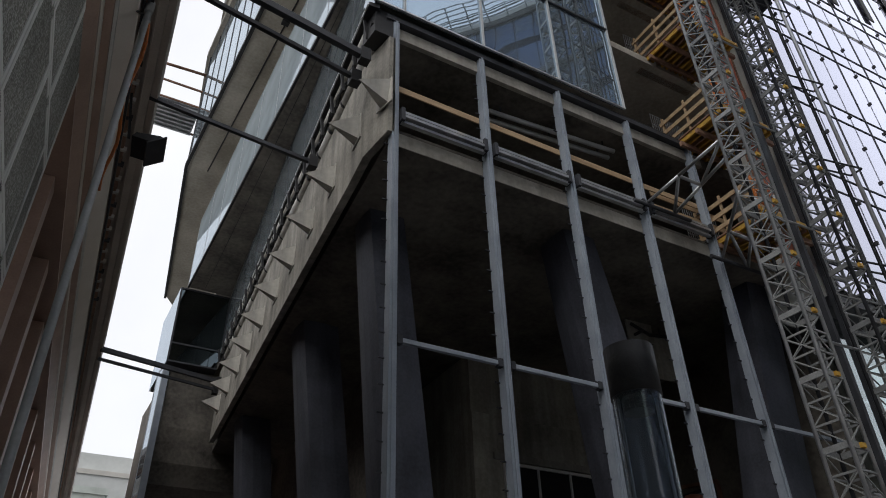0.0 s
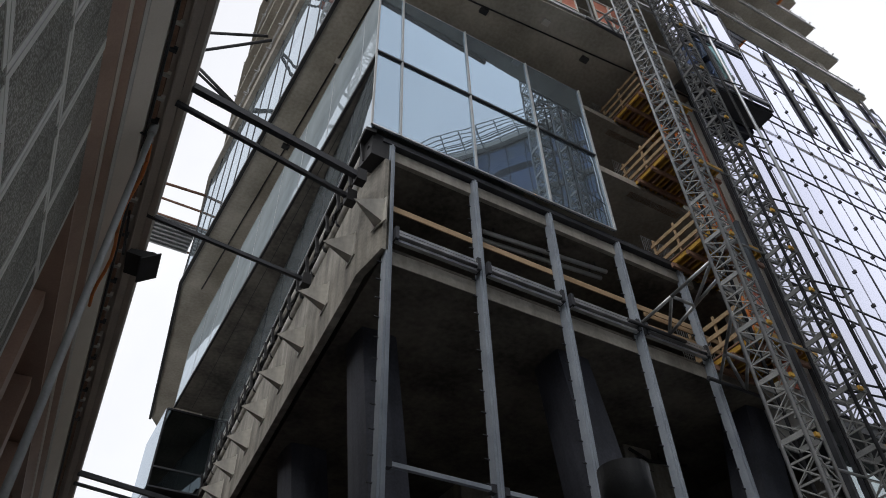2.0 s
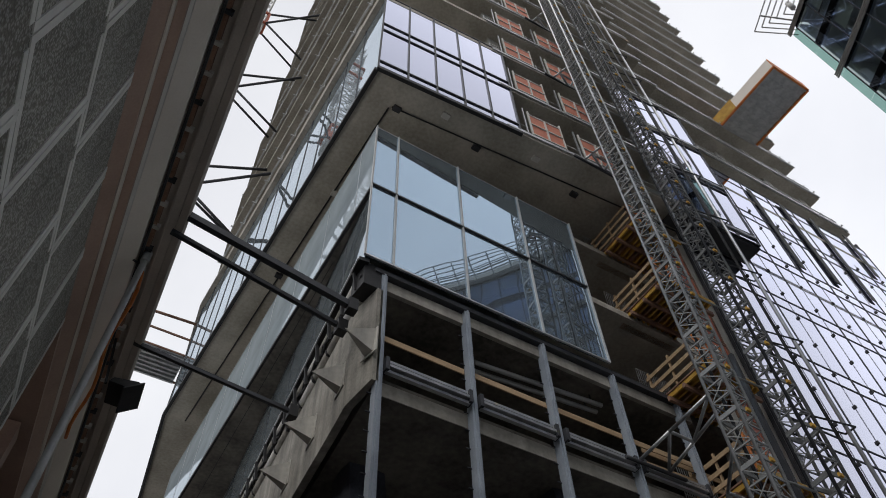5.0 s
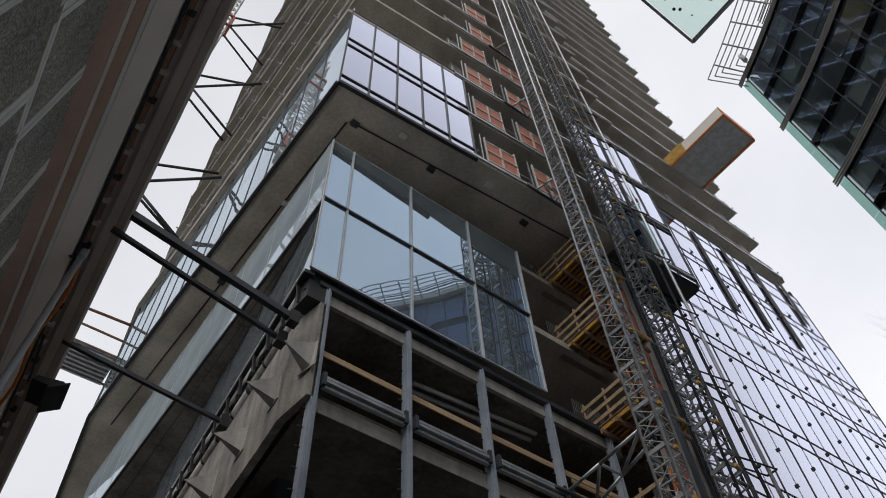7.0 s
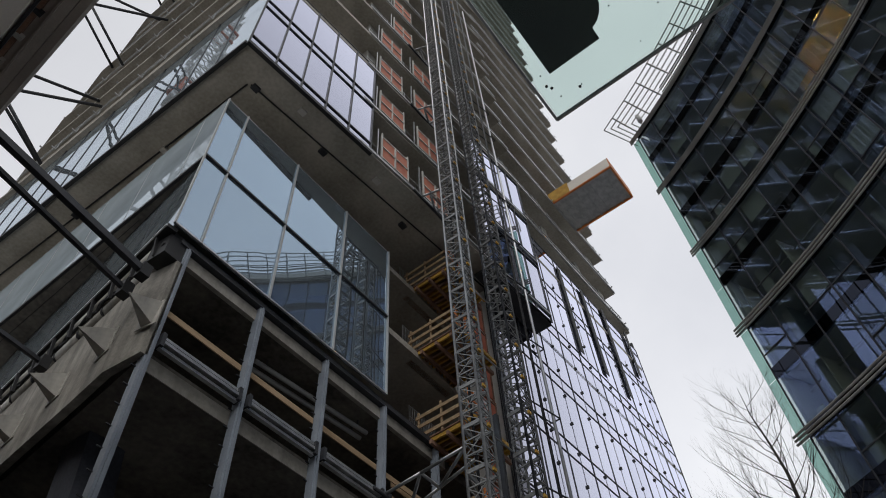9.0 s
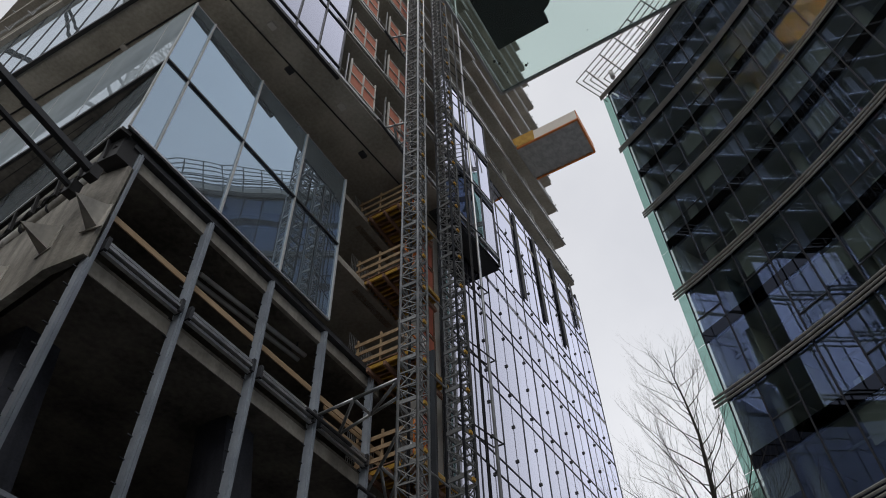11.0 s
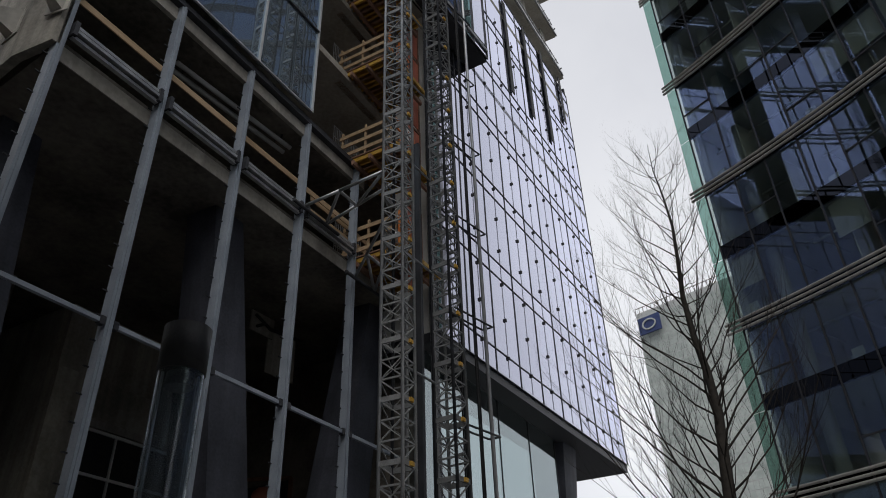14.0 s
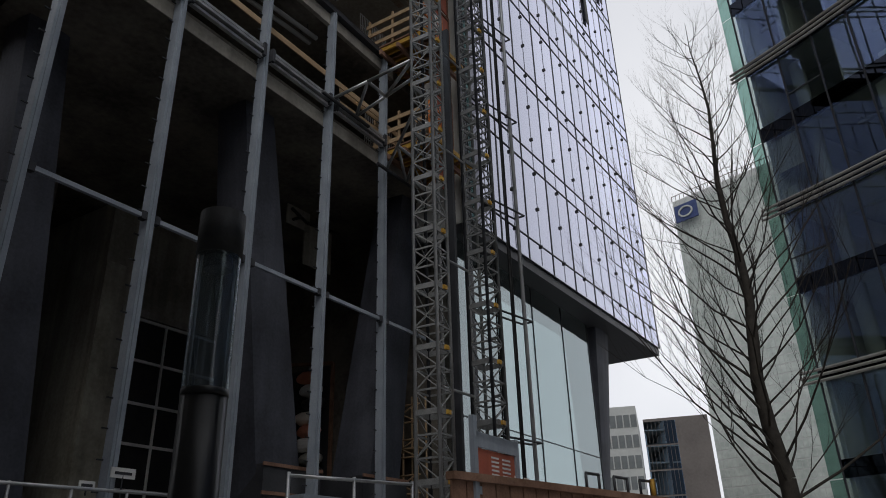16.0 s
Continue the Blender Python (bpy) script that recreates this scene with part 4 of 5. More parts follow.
part("deck", box(B(), PX, QX, PY, RY, PZ, PZ + 0.18), GALV, lp, "ribbed grey metal deck")
for k in range(9):
    part("rib", box(B(), PX, QX, PY + 0.1 + 0.64 * k, PY + 0.2 + 0.64 * k, PZ - 0.1, PZ - 0.004), GALV, lp)
part("side_board", box(B(), PX - 0.08, PX - 0.02, PY, QY, PZ, PZ + 1.15), BEIGE, lp)
part("side_board", box(B(), QX + 0.02, QX + 0.08, PY, RY, PZ, PZ + 1.15), ORANGE, lp)
part("end_board", box(B(), PX - 0.08, QX + 0.08, PY - 0.06, PY, PZ, PZ + 1.15), ORANGE, lp)
part("side_board", box(B(), PX - 0.1, PX - 0.02, QY, RY, PZ, PZ + 1.3), YELLOW, lp)
part("edge_beam", bars([((PX, PY, PZ - 0.05), (PX, RY + 0.5, PZ - 0.05)), ((QX, PY, PZ - 0.05), (QX, RY + 0.5, PZ - 0.05)), ((PX, PY, PZ - 0.05), (QX, PY, PZ - 0.05))], 0.14), ORANGE, lp)

# ---------------------------------------------------------------- struts between the buildings
for pts in ([((-5.73, -0.4, 16.55), (-0.75, 0.2, 16.45)), ((-5.6, 0.0, 16.2), (-0.8, 0.65, 16.05))], [((-5.3, 4.2, 16.45), (-0.45, 4.65, 16.4))],
            [((-4.1, 20.3, 16.4), (1.35, 21.5, 16.4)), ((-4.1, 20.9, 16.2), (1.35, 22.0, 16.2))]):
    st = thing("strut", "dark steel strut bracing the two buildings", "strut", "struts between the buildings")
    for k, (p, q) in enumerate(pts):
        part("beam", bars([(p, q)], 0.16 if k == 0 and len(pts) > 1 else 0.11, 0.2 if k == 0 and len(pts) > 1 else 0.12), STEEL_DARK, st)
        part("end_plate", box(B(), q[0] - 0.15, q[0] + 0.12, q[1] - 0.14, q[1] + 0.14, q[2] - 0.22, q[2] + 0.2), BLACK, st)

# ---------------------------------------------------------------- old building beside the passage
EX = lambda y: -5.35 + 0.065 * y
Y0, Y1 = -24.0, 46.0
old = thing("old_building", "older building with stone panels and stepped brown eaves", "building")


def band(name, prof, material, y0=Y0, y1=Y1, label=""):
    return part(name, sweep(B(), prof, (EX(y0), y0, 0), (EX(y1), y1, 0)), material, old, label)


band("gutter", [(-0.2, 16.42), (-0.03, 16.4), (0.02, 16.52), (0.02, 16.78), (-0.2, 16.78)], EAVE_BROWN, label="weathered metal gutter")
band("eave_soffit", [(-0.58, 16.3), (-0.21, 16.38), (-0.21, 16.74), (-0.58, 16.74)], EAVE_BROWN)
band("eave_ridge", [(-0.44, 16.24), (-0.40, 16.24), (-0.40, 16.33), (-0.44, 16.33)], EAVE_BROWN)
band("dark_gap", [(-0.74, 16.02), (-0.59, 16.08), (-0.59, 16.74), (-0.74, 16.74)], RUST)
band("lower_rail", [(-0.72, 15.86), (-0.66, 15.86), (-0.66, 15.98), (-0.72, 15.98)], STEEL_DARK)
band("beige_fascia", [(-1.12, 15.3), (-0.76, 15.7), (-0.75, 16.7), (-1.12, 16.7)], BEIGE, label="beige sheet fascia")
band("beige_lip", [(-1.19, 15.17), (-1.13, 15.22), (-1.13, 16.7), (-1.19, 16.7)], JOINT)
band("brown_band", [(-1.36, 14.95), (-1.2, 15.06), (-1.2, 16.68), (-1.36, 16.68)], BROWN)
band("brown_lip", [(-1.4, 14.72), (-1.37, 14.74), (-1.37, 16.6), (-1.4, 16.6)], BEIGE)
band("brown_band", [(-1.66, 14.3), (-1.41, 14.6), (-1.41, 16.68), (-1.66, 16.68)], BROWN)
band("wall", [(-2.2, 0.0), (-1.66, 0.0), (-1.66, 14.28), (-2.2, 14.28)], JOINT, y1=2.0)
band("recess_wall", [(-3.2, 0.0), (-2.9, 0.0), (-2.9, 14.4), (-3.2, 14.4)], BROWN, y0=2.0)
band("recess_soffit", [(-2.9, 14.1), (-1.63, 14.2), (-1.63, 14.5), (-2.9, 14.5)], BROWN, y0=2.0)
band("roof", [(-12, 16.76), (0.0, 16.76), (-0.1, 16.9), (-12, 17.4)], EAVE)
for k in range(9):
    yy = 5.5 + 4.2 * k
    part("pier", sweep(B(), [(-2.88, 0.0), (-1.9, 0.0), (-1.9, 14.08), (-2.88, 14.08)], (EX(yy), yy, 0), (EX(yy + 0.7), yy + 0.7, 0)), BROWN, old)
for k in range(40):
    yy = -12 + 0.7 * k
    part("eave_bracket", box(B(), EX(yy) - 0.7, EX(yy) - 0.5, yy, yy + 0.1, 16.02, 16.16), EAVE if k % 3 else STEEL_DARK, old)
PW, PH = 2.13, 2.68
panel = part("stone_panel", box(B(), -0.03, 0.0, 0.0, PW, 0.0, PH), STONE, old)
vband = part("joint_band", box(B(), 0.0, 0.018, -0.14, -0.014, 0.0, PH), JOINT, old)
vband2 = part("joint_band", box(B(), 0.0, 0.018, 0.014, 0.14, 0.0, PH), JOINT, old)
hband = part("joint_band", box(B(), 0.0, 0.014, 0.14, PW - 0.14, 0.014, 0.13), JOINT, old)
hband2 = part("joint_band", box(B(), 0.0, 0.014, 0.14, PW - 0.14, -0.13, -0.014), JOINT, old)
yaw_old = -math.degrees(math.atan(0.065))
placed_once = False
for j in range(5):
    for i in range(12):
        yy = -0.14 - PW * i if j % 2 == 0 else 1.1 - PW * i
        m = pose(EX(yy) - 1.625, yy, 14.25 - PH * (j + 1), 0, 0, yaw_old)
        if yy > 1.0:
            m = m @ Matrix.Diagonal((1, 0.41, 1, 1))
        for o in (panel, vband, vband2, hband, hband2):
            if placed_once:
                share(o, o.name.split(".")[0], m, old)
            else:
                o.matrix_basis = m
        placed_once = True
end_band = part("end_band", box(B(), -0.02, 0.02, -2.6, 0.0, 0.0, 14.25), JOINT, old)
end_band.matrix_basis = pose(EX(1.98) - 1.63, 1.98, 0.0, 0, 0, yaw_old) @ Matrix.Diagonal((1, 0.05, 1, 1))
pipe = thing("downpipe", "grey plastic downpipe in front of the eaves", "pipe")
part("pipe", tubes([((-5.86, 0.8, 0.0), (-5.86, 0.8, 15.9))], 0.075, 12), PVC, pipe)
part("bracket", bars([((-5.86, 0.8, 15.6), (-6.2, 0.8, 15.7)), ((-5.86, 0.8, 4.0), (-7.0, 0.8, 4.0))], 0.04), STEEL_DARK, pipe)
part("collar", tubes([((-5.86, 0.8, 15.75), (-5.86, 0.8, 16.1))], 0.1, 12), PVC, pipe)
fl = thing("floodlight", "black floodlight clamped under the eaves", "floodlight")
part("lamp_head", sweep(B(), [(-0.3, -0.1), (0.12, -0.17), (0.44, 0.04), (0.34, 0.1), (-0.22, 0.06)], (-5.15, 3.5, 14.5), (-5.05, 4.2, 14.4)), BLACK, fl)
part("hood", sweep(B(), [(0.08, -0.27), (0.5, 0.06), (0.48, 0.09), (0.05, -0.25)], (-5.15, 3.45, 14.5), (-5.05, 4.3, 14.4)), STEEL_DARK, fl)
part("arm", bars([((-5.5, 3.9, 14.6), (-5.75, 3.9, 16.2))], 0.06), BLACK, fl)
ca = thing("orange_cable", "orange cable looped along the eaves", "cable")
for k in range(12):
    part("cable", tubes([((-5.8 + 0.07 * math.sin(k), 1.0 + 0.5 * k, 15.62 - 0.05 * k), (-5.8 + 0.07 * math.sin(k + 1), 1.5 + 0.5 * k, 15.57 - 0.05 * k))], 0.045, 6), ORANGE, ca)

# ---------------------------------------------------------------- tower crane
cr = thing("tower_crane", "white lattice tower crane with red collars tied to the tower", "crane")
bm = B()
for k in range(36):
    lattice(bm, 3.0 * k, 1.8, 3.0, 0.08, 0.07)
cs = tagged(part("mast_lattice", bm, WHITE, cr), "white painted lattice mast", kind="stuff")
cs.matrix_basis = pose(-7.4, 17.5, 0)
for z in (44, 59, 74):
    part("collar", bars([((-8.5, 16.4, z), (-6.3, 16.4, z)), ((-6.3, 16.4, z), (-6.3, 18.6, z)), ((-8.5, 16.4, z), (-8.5, 18.6, z)), ((-8.5, 18.6, z), (-6.3, 18.6, z)), ((-6.3, 16.4, z), (-6.3, 16.4, z - 2.5)), ((-6.3, 16.4, z - 2.5), (-8.5, 16.4, z - 2.5))], 0.22), RED, cr)
    for e in ((-6.3, 16.4, z), (-2.0, 15.0, z + 1)), ((-6.3, 16.4, z - 2.5), (-2.0, 13.0, z - 2.5)), ((-6.3, 16.4, z - 2.5), (-2.0, 17.0, z - 5)), ((-6.3, 18.6, z), (-2.1, 20.0, z - 1)):
        part("tie", tubes([e], 0.11), STEEL_DARK, cr)

# ---------------------------------------------------------------- office building across the street
off = thing("office_building", "dark glazed office building with a curved banded front", "building")
STEP, NSEG = 1.68, 28
plan, turn = [(26.65 - 0.7 * math.cos(radians(64.5)), -9.25 - 0.7 * math.sin(radians(64.5)))], []
for k in range(NSEG):
    h = radians(64.5 - 0.9 * STEP * (k + 0.5))
    turn.append(h)
    plan.append((plan[-1][0] - STEP * math.cos(h), plan[-1][1] - STEP * math.sin(h)))


def front(k, out=0.0, z=0.0, along=0.0):
    """A point of the curved front: joint k, moved outwards and along."""
    h = turn[min(k, NSEG - 1)]
    return (plan[k][0] - math.sin(h) * out - math.cos(h) * along, plan[k][1] + math.cos(h) * out - math.sin(h) * along, z)


lv = [52.2 - 3.675 * k for k in range(14, -1, -1)]
rows = [(a + (0.5 if i % 2 == 0 else 0.7), b) for i, (a, b) in enumerate(zip(lv, lv[1:]))]
for k in range(0, NSEG, 2):
    glazing(off, front(k)[:2], front(k + 1)[:2], rows, [0, STEP], G_GREEN, STEEL_DARK, 0.07, 0.05, level=False)
    glazing(off, front(k + 1)[:2], front(k + 2)[:2], rows, [0, STEP], G_GREEN, STEEL_DARK, 0.05, 0.04, level=False)
rg = random.Random(8)
for i, (z0, z1) in enumerate(rows):
    z0 = lv[i] + 0.02
    fin = part("corner_pane", bars([(front(0, 0.0, (z0 + z1) / 2, -0.6), front(0, 0.0, (z0 + z1) / 2, -0.02))], 0.02, z1 - z0 - 0.02), G_FIN, off, "pale green glass strip at the corner")
    for k in range(NSEG):
        if rg.random() < 0.3:
            m = z0 + 0.42 * (z1 - z0)
            part("vent_bar", bars([(front(k, 0.03, m, 0.05), front(k, 0.03, m, STEP - 0.05))], 0.05, 0.06), STEEL_DARK, off)
for i, z in enumerate(lv):
    thick = i % 2 == 0
    bm, hh = B(), 0.48 if thick else 0.68
    ribbon(bm, [(-0.12, 0.0), (0.02, 0.0), (0.02, hh), (-0.12, hh)], [front(k, 0, z + 0.01) for k in range(NSEG + 1)])
    part("spandrel", bm, G_SPAN, off)
    if thick:
        for dz in (-0.02, 0.2, 0.42):
            part("band_rail", ribbon(B(), round_of(0.065), [front(k, 0.2, z + dz, -0.7 if k == 0 else 0) for k in range(NSEG + 1)]), BANDRAIL, off)
    plate = [front(0, -0.3, 0, 0.4)[:2]] + [front(k, -0.3)[:2] for k in range(2, NSEG + 1, 2)] + [front(k, -13)[:2] for k in range(NSEG, -1, -4)]
    part("floor_plate", prism(B(), plate[::-1], z + 0.02, z + 0.3), INTERIOR, off)
part("core_wall", prism(B(), ([front(k, -7)[:2] for k in range(4, NSEG + 1, 4)] + [front(k, -12.5)[:2] for k in range(NSEG, 3, -4)])[::-1], 0.3, 52), INTERIOR, off)
part("side_wall", prism(B(), [front(0, -0.12, 0, 0.1)[:2], front(0, -13, 0, 0.1)[:2], front(0, -13, 0, 0.3)[:2], front(0, -0.12, 0, 0.3)[:2]], 0.3, 52), INTERIOR, off)
part("inner_wall", prism(B(), [front(0, -7, 0, 0.9)[:2], front(4, -7)[:2], front(4, -7.3)[:2], front(0, -7.3, 0, 0.9)[:2]][::-1], 0.3, 52), INTERIOR, off)
for k in range(1, NSEG, 4):
    x, y = front(k, -1.3)[:2]
    part("column", tubes([((x, y, 0.0), (x, y, 52.0))], 0.32, 12), INTERIOR, off)

for i in range(3, len(lv) - 1):
    for k in range(0, NSEG - 1):
        zc = lv[i + 1] - 0.02
        if rg.random() < 0.6:
            d0 = -rg.uniform(1.2, 2.4)
            part("ceiling_strip", bars([(front(k, d0, zc - 0.25, 0.1), front(k, d0 - 2.6, zc - 0.25, 0.1))], 0.14, 0.07), WHITE, off)
        if rg.random() < 0.5:
            part("ceiling_duct", bars([(front(k, -1.7, zc - 0.45), front(k + 1, -1.7, zc - 0.45))], 0.16, 0.12), EAVE, off)
        if rg.random() < 0.25:
            d0 = -rg.uniform(0.5, 0.7)
            part("partition", bars([(front(k, d0, lv[i] + 1.9, 0.5), front(k, d0 - 3.0, lv[i] + 1.9, 0.5))], 0.06, 3.1), BEIGE if rg.random() < 0.5 else STEEL, off)
        if rg.random() < 0.3 and i < 9:
            a = rg.uniform(0.2, 0.8)
            part("sill_screen", bars([(front(k, -0.5, lv[i] + 1.05, a), front(k, -0.5, lv[i] + 1.05, a + 0.5))], 0.05, 0.45), WHITE, off)
        if rg.random() < 0.14:
            part("blind", bars([(front(k, -0.22, zc - 0.9, 0.1), front(k, -0.22, zc - 0.9, STEP - 0.1))], 0.02, 1.6), EAVE, off)

# ---------------------------------------------------------------- far buildings
def far_block(name, label, pts, h, material, rows, cols, win, fill=(0.72, 0.55), upto=1.0):
    t = thing(name, label, "building")
    part("wall", prism(B(), pts, 0, h), material, t)
    (x0, y0), (x1, y1) = pts[0], pts[1]
    ln = math.hypot(x1 - x0, y1 - y0)
    yaw = math.degrees(math.atan2(y1 - y0, x1 - x0))
    w0 = None
    for j in range(rows):
        for i in range(int(cols * upto)):
            s, z = ln * (i + 0.5 - fill[0] / 2) / cols, h * (j + 0.25) / (rows + 0.3)
            m = pose(x0 + (x1 - x0) * s / ln, y0 + (y1 - y0) * s / ln, z, 0, 0, yaw)
            if w0:
                share(w0, "window", m, t)
            else:
                w0 = part("window", box(B(), 0, ln / cols * fill[0], -0.06, 0.3, 0, h / (rows + 0.3) * fill[1]), win, t)
                w0.matrix_basis = m
    return t


def passage_block(name, label, a0, a1, d, h, wall, roof, floors=3):
    """A far block closing the passage, between two bearings from the square."""
    t = thing(name, label, "building")
    x0, x1 = -5.6 + d / math.tan(radians(a0)), -5.6 + d / math.tan(radians(a1))
    y = -11.7 + d
    part("wall", box(B(), min(x0, x1), max(x0, x1), y, y + 12, 0, h), wall, t)
    part("parapet", box(B(), min(x0, x1) - 0.15, max(x0, x1) + 0.15, y - 0.15, y + 12.1, h + 0.004, h + 0.5), roof, t)
    n = 6
    for j in range(floors):
        for i in range(n):
            xa = min(x0, x1) + abs(x1 - x0) * (i + 0.2) / n
            part("window", box(B(), xa, xa + abs(x1 - x0) * 0.6 / n, y - 0.05, y + 0.1, h - 3.0 - 3.4 * j, h - 1.4 - 3.4 * j), FARWIN, t)
    return t


passage_block("grey_house", "pale grey block closing the passage far off", 87.6, 81.0, 85, 26.6, FARWHITE, EAVE, 0)
part("stair_head", box(B(), -2.9, 6.0, 74.5, 80.0, 27.104, 29.2), FARWHITE, bpy.data.objects["grey_house"])
passage_block("blue_roofed_house", "low house with a pale blue roof edge far off", 88.2, 84.6, 62, 18.4, FARTILE, FARTILE)
AZ = lambda a, d: (-5.6 + d * math.cos(radians(a)), -12.2 + d * math.sin(radians(a)))
G_FAR = glass("far window glass", (0.6, 0.75, 0.75), (0.2, 0.25, 0.25), 0.5, 0.0)
p0, p1 = AZ(12.0, 150), AZ(3.0, 140)
far_block("far_tower", "pale white-clad office tower far down the street", [p0, p1, (p1[0] + 30, p1[1] + 4), (p0[0] + 30, p0[1] + 4)][::-1][::-1], 75, FARWHITE, 0, 1, G_FAR)
tower_far = bpy.data.objects["far_tower"]
bm, rf = B(), random.Random(12)
ux, uy = (p1[0] - p0[0]) / 26, (p1[1] - p0[1]) / 26
for j in range(44):
    for i in range(26):
        g = 0.05 + 0.06 * rf.random()
        z = 1.66 * j + 0.6
        bar(bm, (p0[0] + ux * (i + g), p0[1] + uy * (i + g), z + 0.72), (p0[0] + ux * (i + 0.95), p0[1] + uy * (i + 0.95), z + 0.72), 0.1, 1.42)
tagged(part("cladding_panel", bm, FARTILE, tower_far, "pale green glass cladding panels"), kind="stuff")
part("roof_rail", bars([((p0[0] + ux * k, p0[1] + uy * k, 75), (p0[0] + ux * k, p0[1] + uy * k, 76.3)) for k in range(27)] + [((p0[0], p0[1], 76.2), (p1[0], p1[1], 76.2))], 0.12), FARGREY, tower_far)

# ---------------------------------------------------------------- lamp column
lamp = thing("street_lamp", "black lamp column with a clear glass tube head", "street lamp", at=(-2.905, -9.045, 0))
tube_b, tube_t, head_t = 2.35, 3.17, 3.45
part("pole", tubes([((0, 0, 0.12), (0, 0, tube_b))], 0.128, 28), GLOSS_BLACK, lamp)
bm = B()
for rr in (0.128, 0.122):
    tube(bm, (0, 0, tube_b), (0, 0, tube_t), rr, n=32, caps=False)
part("glass_tube", bm, G_TUBE, lamp)
part("tie_rod", tubes([((0.085, -0.05, tube_b), (0.085, -0.05, tube_t))], 0.008), ALU, lamp)
part("tie_rod", tubes([((-0.085, 0.05, tube_b), (-0.085, 0.05, tube_t))], 0.008), ALU, lamp)
part("collar", tubes([((0, 0, tube_b - 0.02), (0, 0, tube_b + 0.02))], 0.13, 28), GLOSS_BLACK, lamp)
part("head", tubes([((0, 0, tube_t), (0, 0, head_t))], 0.135, 28), BLACK, lamp)
part("reflector", tubes([((0.0, 0, tube_t - 0.08), (0, 0, tube_t))], 0.08, 16), STEEL_DARK, lamp)

# ---------------------------------------------------------------- tree
tr = thing("bare_tree", "tall bare winter tree with thin upswept twigs", "tree")
rng = random.Random(7)
TXY = (12.3, -9.75)
trunk, limbs = B(), B()
pts = [Vector((TXY[0] + 0.12 * math.sin(k * 0.9), TXY[1] + 0.1 * math.cos(k * 1.3), 1.06 * k)) for k in range(16)]
for k in range(15):
    tube(trunk, pts[k], pts[k + 1], 0.23 * (1 - k / 15.2) ** 1.2 + 0.004, 0.23 * (1 - (k + 1) / 15.2) ** 1.2 + 0.004, 8, False)


def grow(bm, p, d, length, r, depth):
    n = 4
    for k in range(n):
        d = (d + Vector((rng.uniform(-.22, .22), rng.uniform(-.22, .22), rng.uniform(-.02, .26)))).normalized()
        q = p + d * (length / n)
        r2 = r * 0.78
        tube(bm, p, q, r, r2, 5 if r > 0.015 else 3, False)
        if depth and k > 0:
            for _ in range(2 if depth > 1 else 1):
                s = (d + Vector((rng.uniform(-1, 1), rng.uniform(-1, 1), rng.uniform(-.1, .8))) * 0.75).normalized()
                grow(bm, q, s, length * rng.uniform(.3, .55), r2 * 0.62, depth - 1)
        p, r = q, r2


for k in range(84):
    z = 2.4 + 12.9 * k / 84
    a = k * 2.4 + rng.uniform(-.3, .3)
    reach = ((1 - z / 17.5) * 4.6 + 0.7) * rng.uniform(0.6, 1.15)
    i = min(int(z / 1.06), 14)
    base = pts[i].lerp(pts[i + 1], z / 1.06 - i)
    grow(limbs, base, Vector((math.cos(a), math.sin(a), rng.uniform(0.5, 1.0))).normalized(), reach, 0.042 * (1 - z / 18) * rng.uniform(0.6, 1.1) + 0.006, 3)
part("trunk", trunk, BARK, tr)
part("crown", limbs, BARK, tr)

# ---------------------------------------------------------------- hall contents and site edge
win = thing("hall_window", "white-framed window grid in the core wall", "window")
for z in (4.2, 5.6, 6.9, 8.3, 9.7):
    part("window_bar", bars([((8.6, 8.93, z), (12.6, 8.93, z))], 0.06, 0.09), WHITE, win)
for x in (8.6, 10.0, 11.4, 12.6):
    part("window_bar", bars([((x, 8.93, 3.0), (x, 8.93, 9.75))], 0.09, 0.06), WHITE, win)
# Black sheet on the wall paints the unlit depth behind the bars.
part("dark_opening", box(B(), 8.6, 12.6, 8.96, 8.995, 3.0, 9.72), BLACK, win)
part("lintel", box(B(), 8.2, 13.0, 8.9, 8.99, 9.8, 10.05), CONC, win)
win.location = (0, -0.18, 0)
niche = thing("rusty_frame", "rust-framed opening with stacked insulation in the hall", "frame")
for p, q in (((15.94, 6.2, 1.0), (15.94, 6.2, 9.3)), ((15.94, 8.5, 1.0), (15.94, 8.5, 9.6)), ((15.94, 6.2, 9.3), (15.94, 8.5, 9.6))):
    part("frame_bar", bars([(p, q)], 0.12), RUST, niche)
# Dark sheet paints the shade inside the framed opening.
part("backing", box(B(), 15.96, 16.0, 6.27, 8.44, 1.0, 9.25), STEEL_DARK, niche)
bag = random.Random(5)
for k in range(13):
    y0, z0 = 7.0 + bag.uniform(-0.25, 0.25), 2.3 + 0.52 * k
    bm = B()
    bmesh.ops.create_icosphere(bm, subdivisions=2, radius=0.5)
    for v in bm.verts:
        v.co = Vector((15.62 + v.co.x * 0.55, y0 + v.co.y * (1.2 + bag.uniform(-0.06, 0.06)), z0 + 0.24 + v.co.z * (0.54 + bag.uniform(-0.08, 0.08))))
    part("bundle", bm, (NET, BEIGE, CONC_PALE, WHITE)[k % 4] if k % 5 else STEEL_DARK, niche)
hp = thing("hung_panel", "raw boards with black cables hung under the hall ceiling", "panel")
part("board", prism(B(), [(11.0, 4.3), (12.1, 4.25), (12.1, 4.31), (11.0, 4.36)], 12.95, 13.7), CONC, hp)
part("board", prism(B(), [(11.95, 4.32), (13.3, 4.22), (13.3, 4.28), (11.95, 4.38)], 11.7, 13.35), CORE, hp)
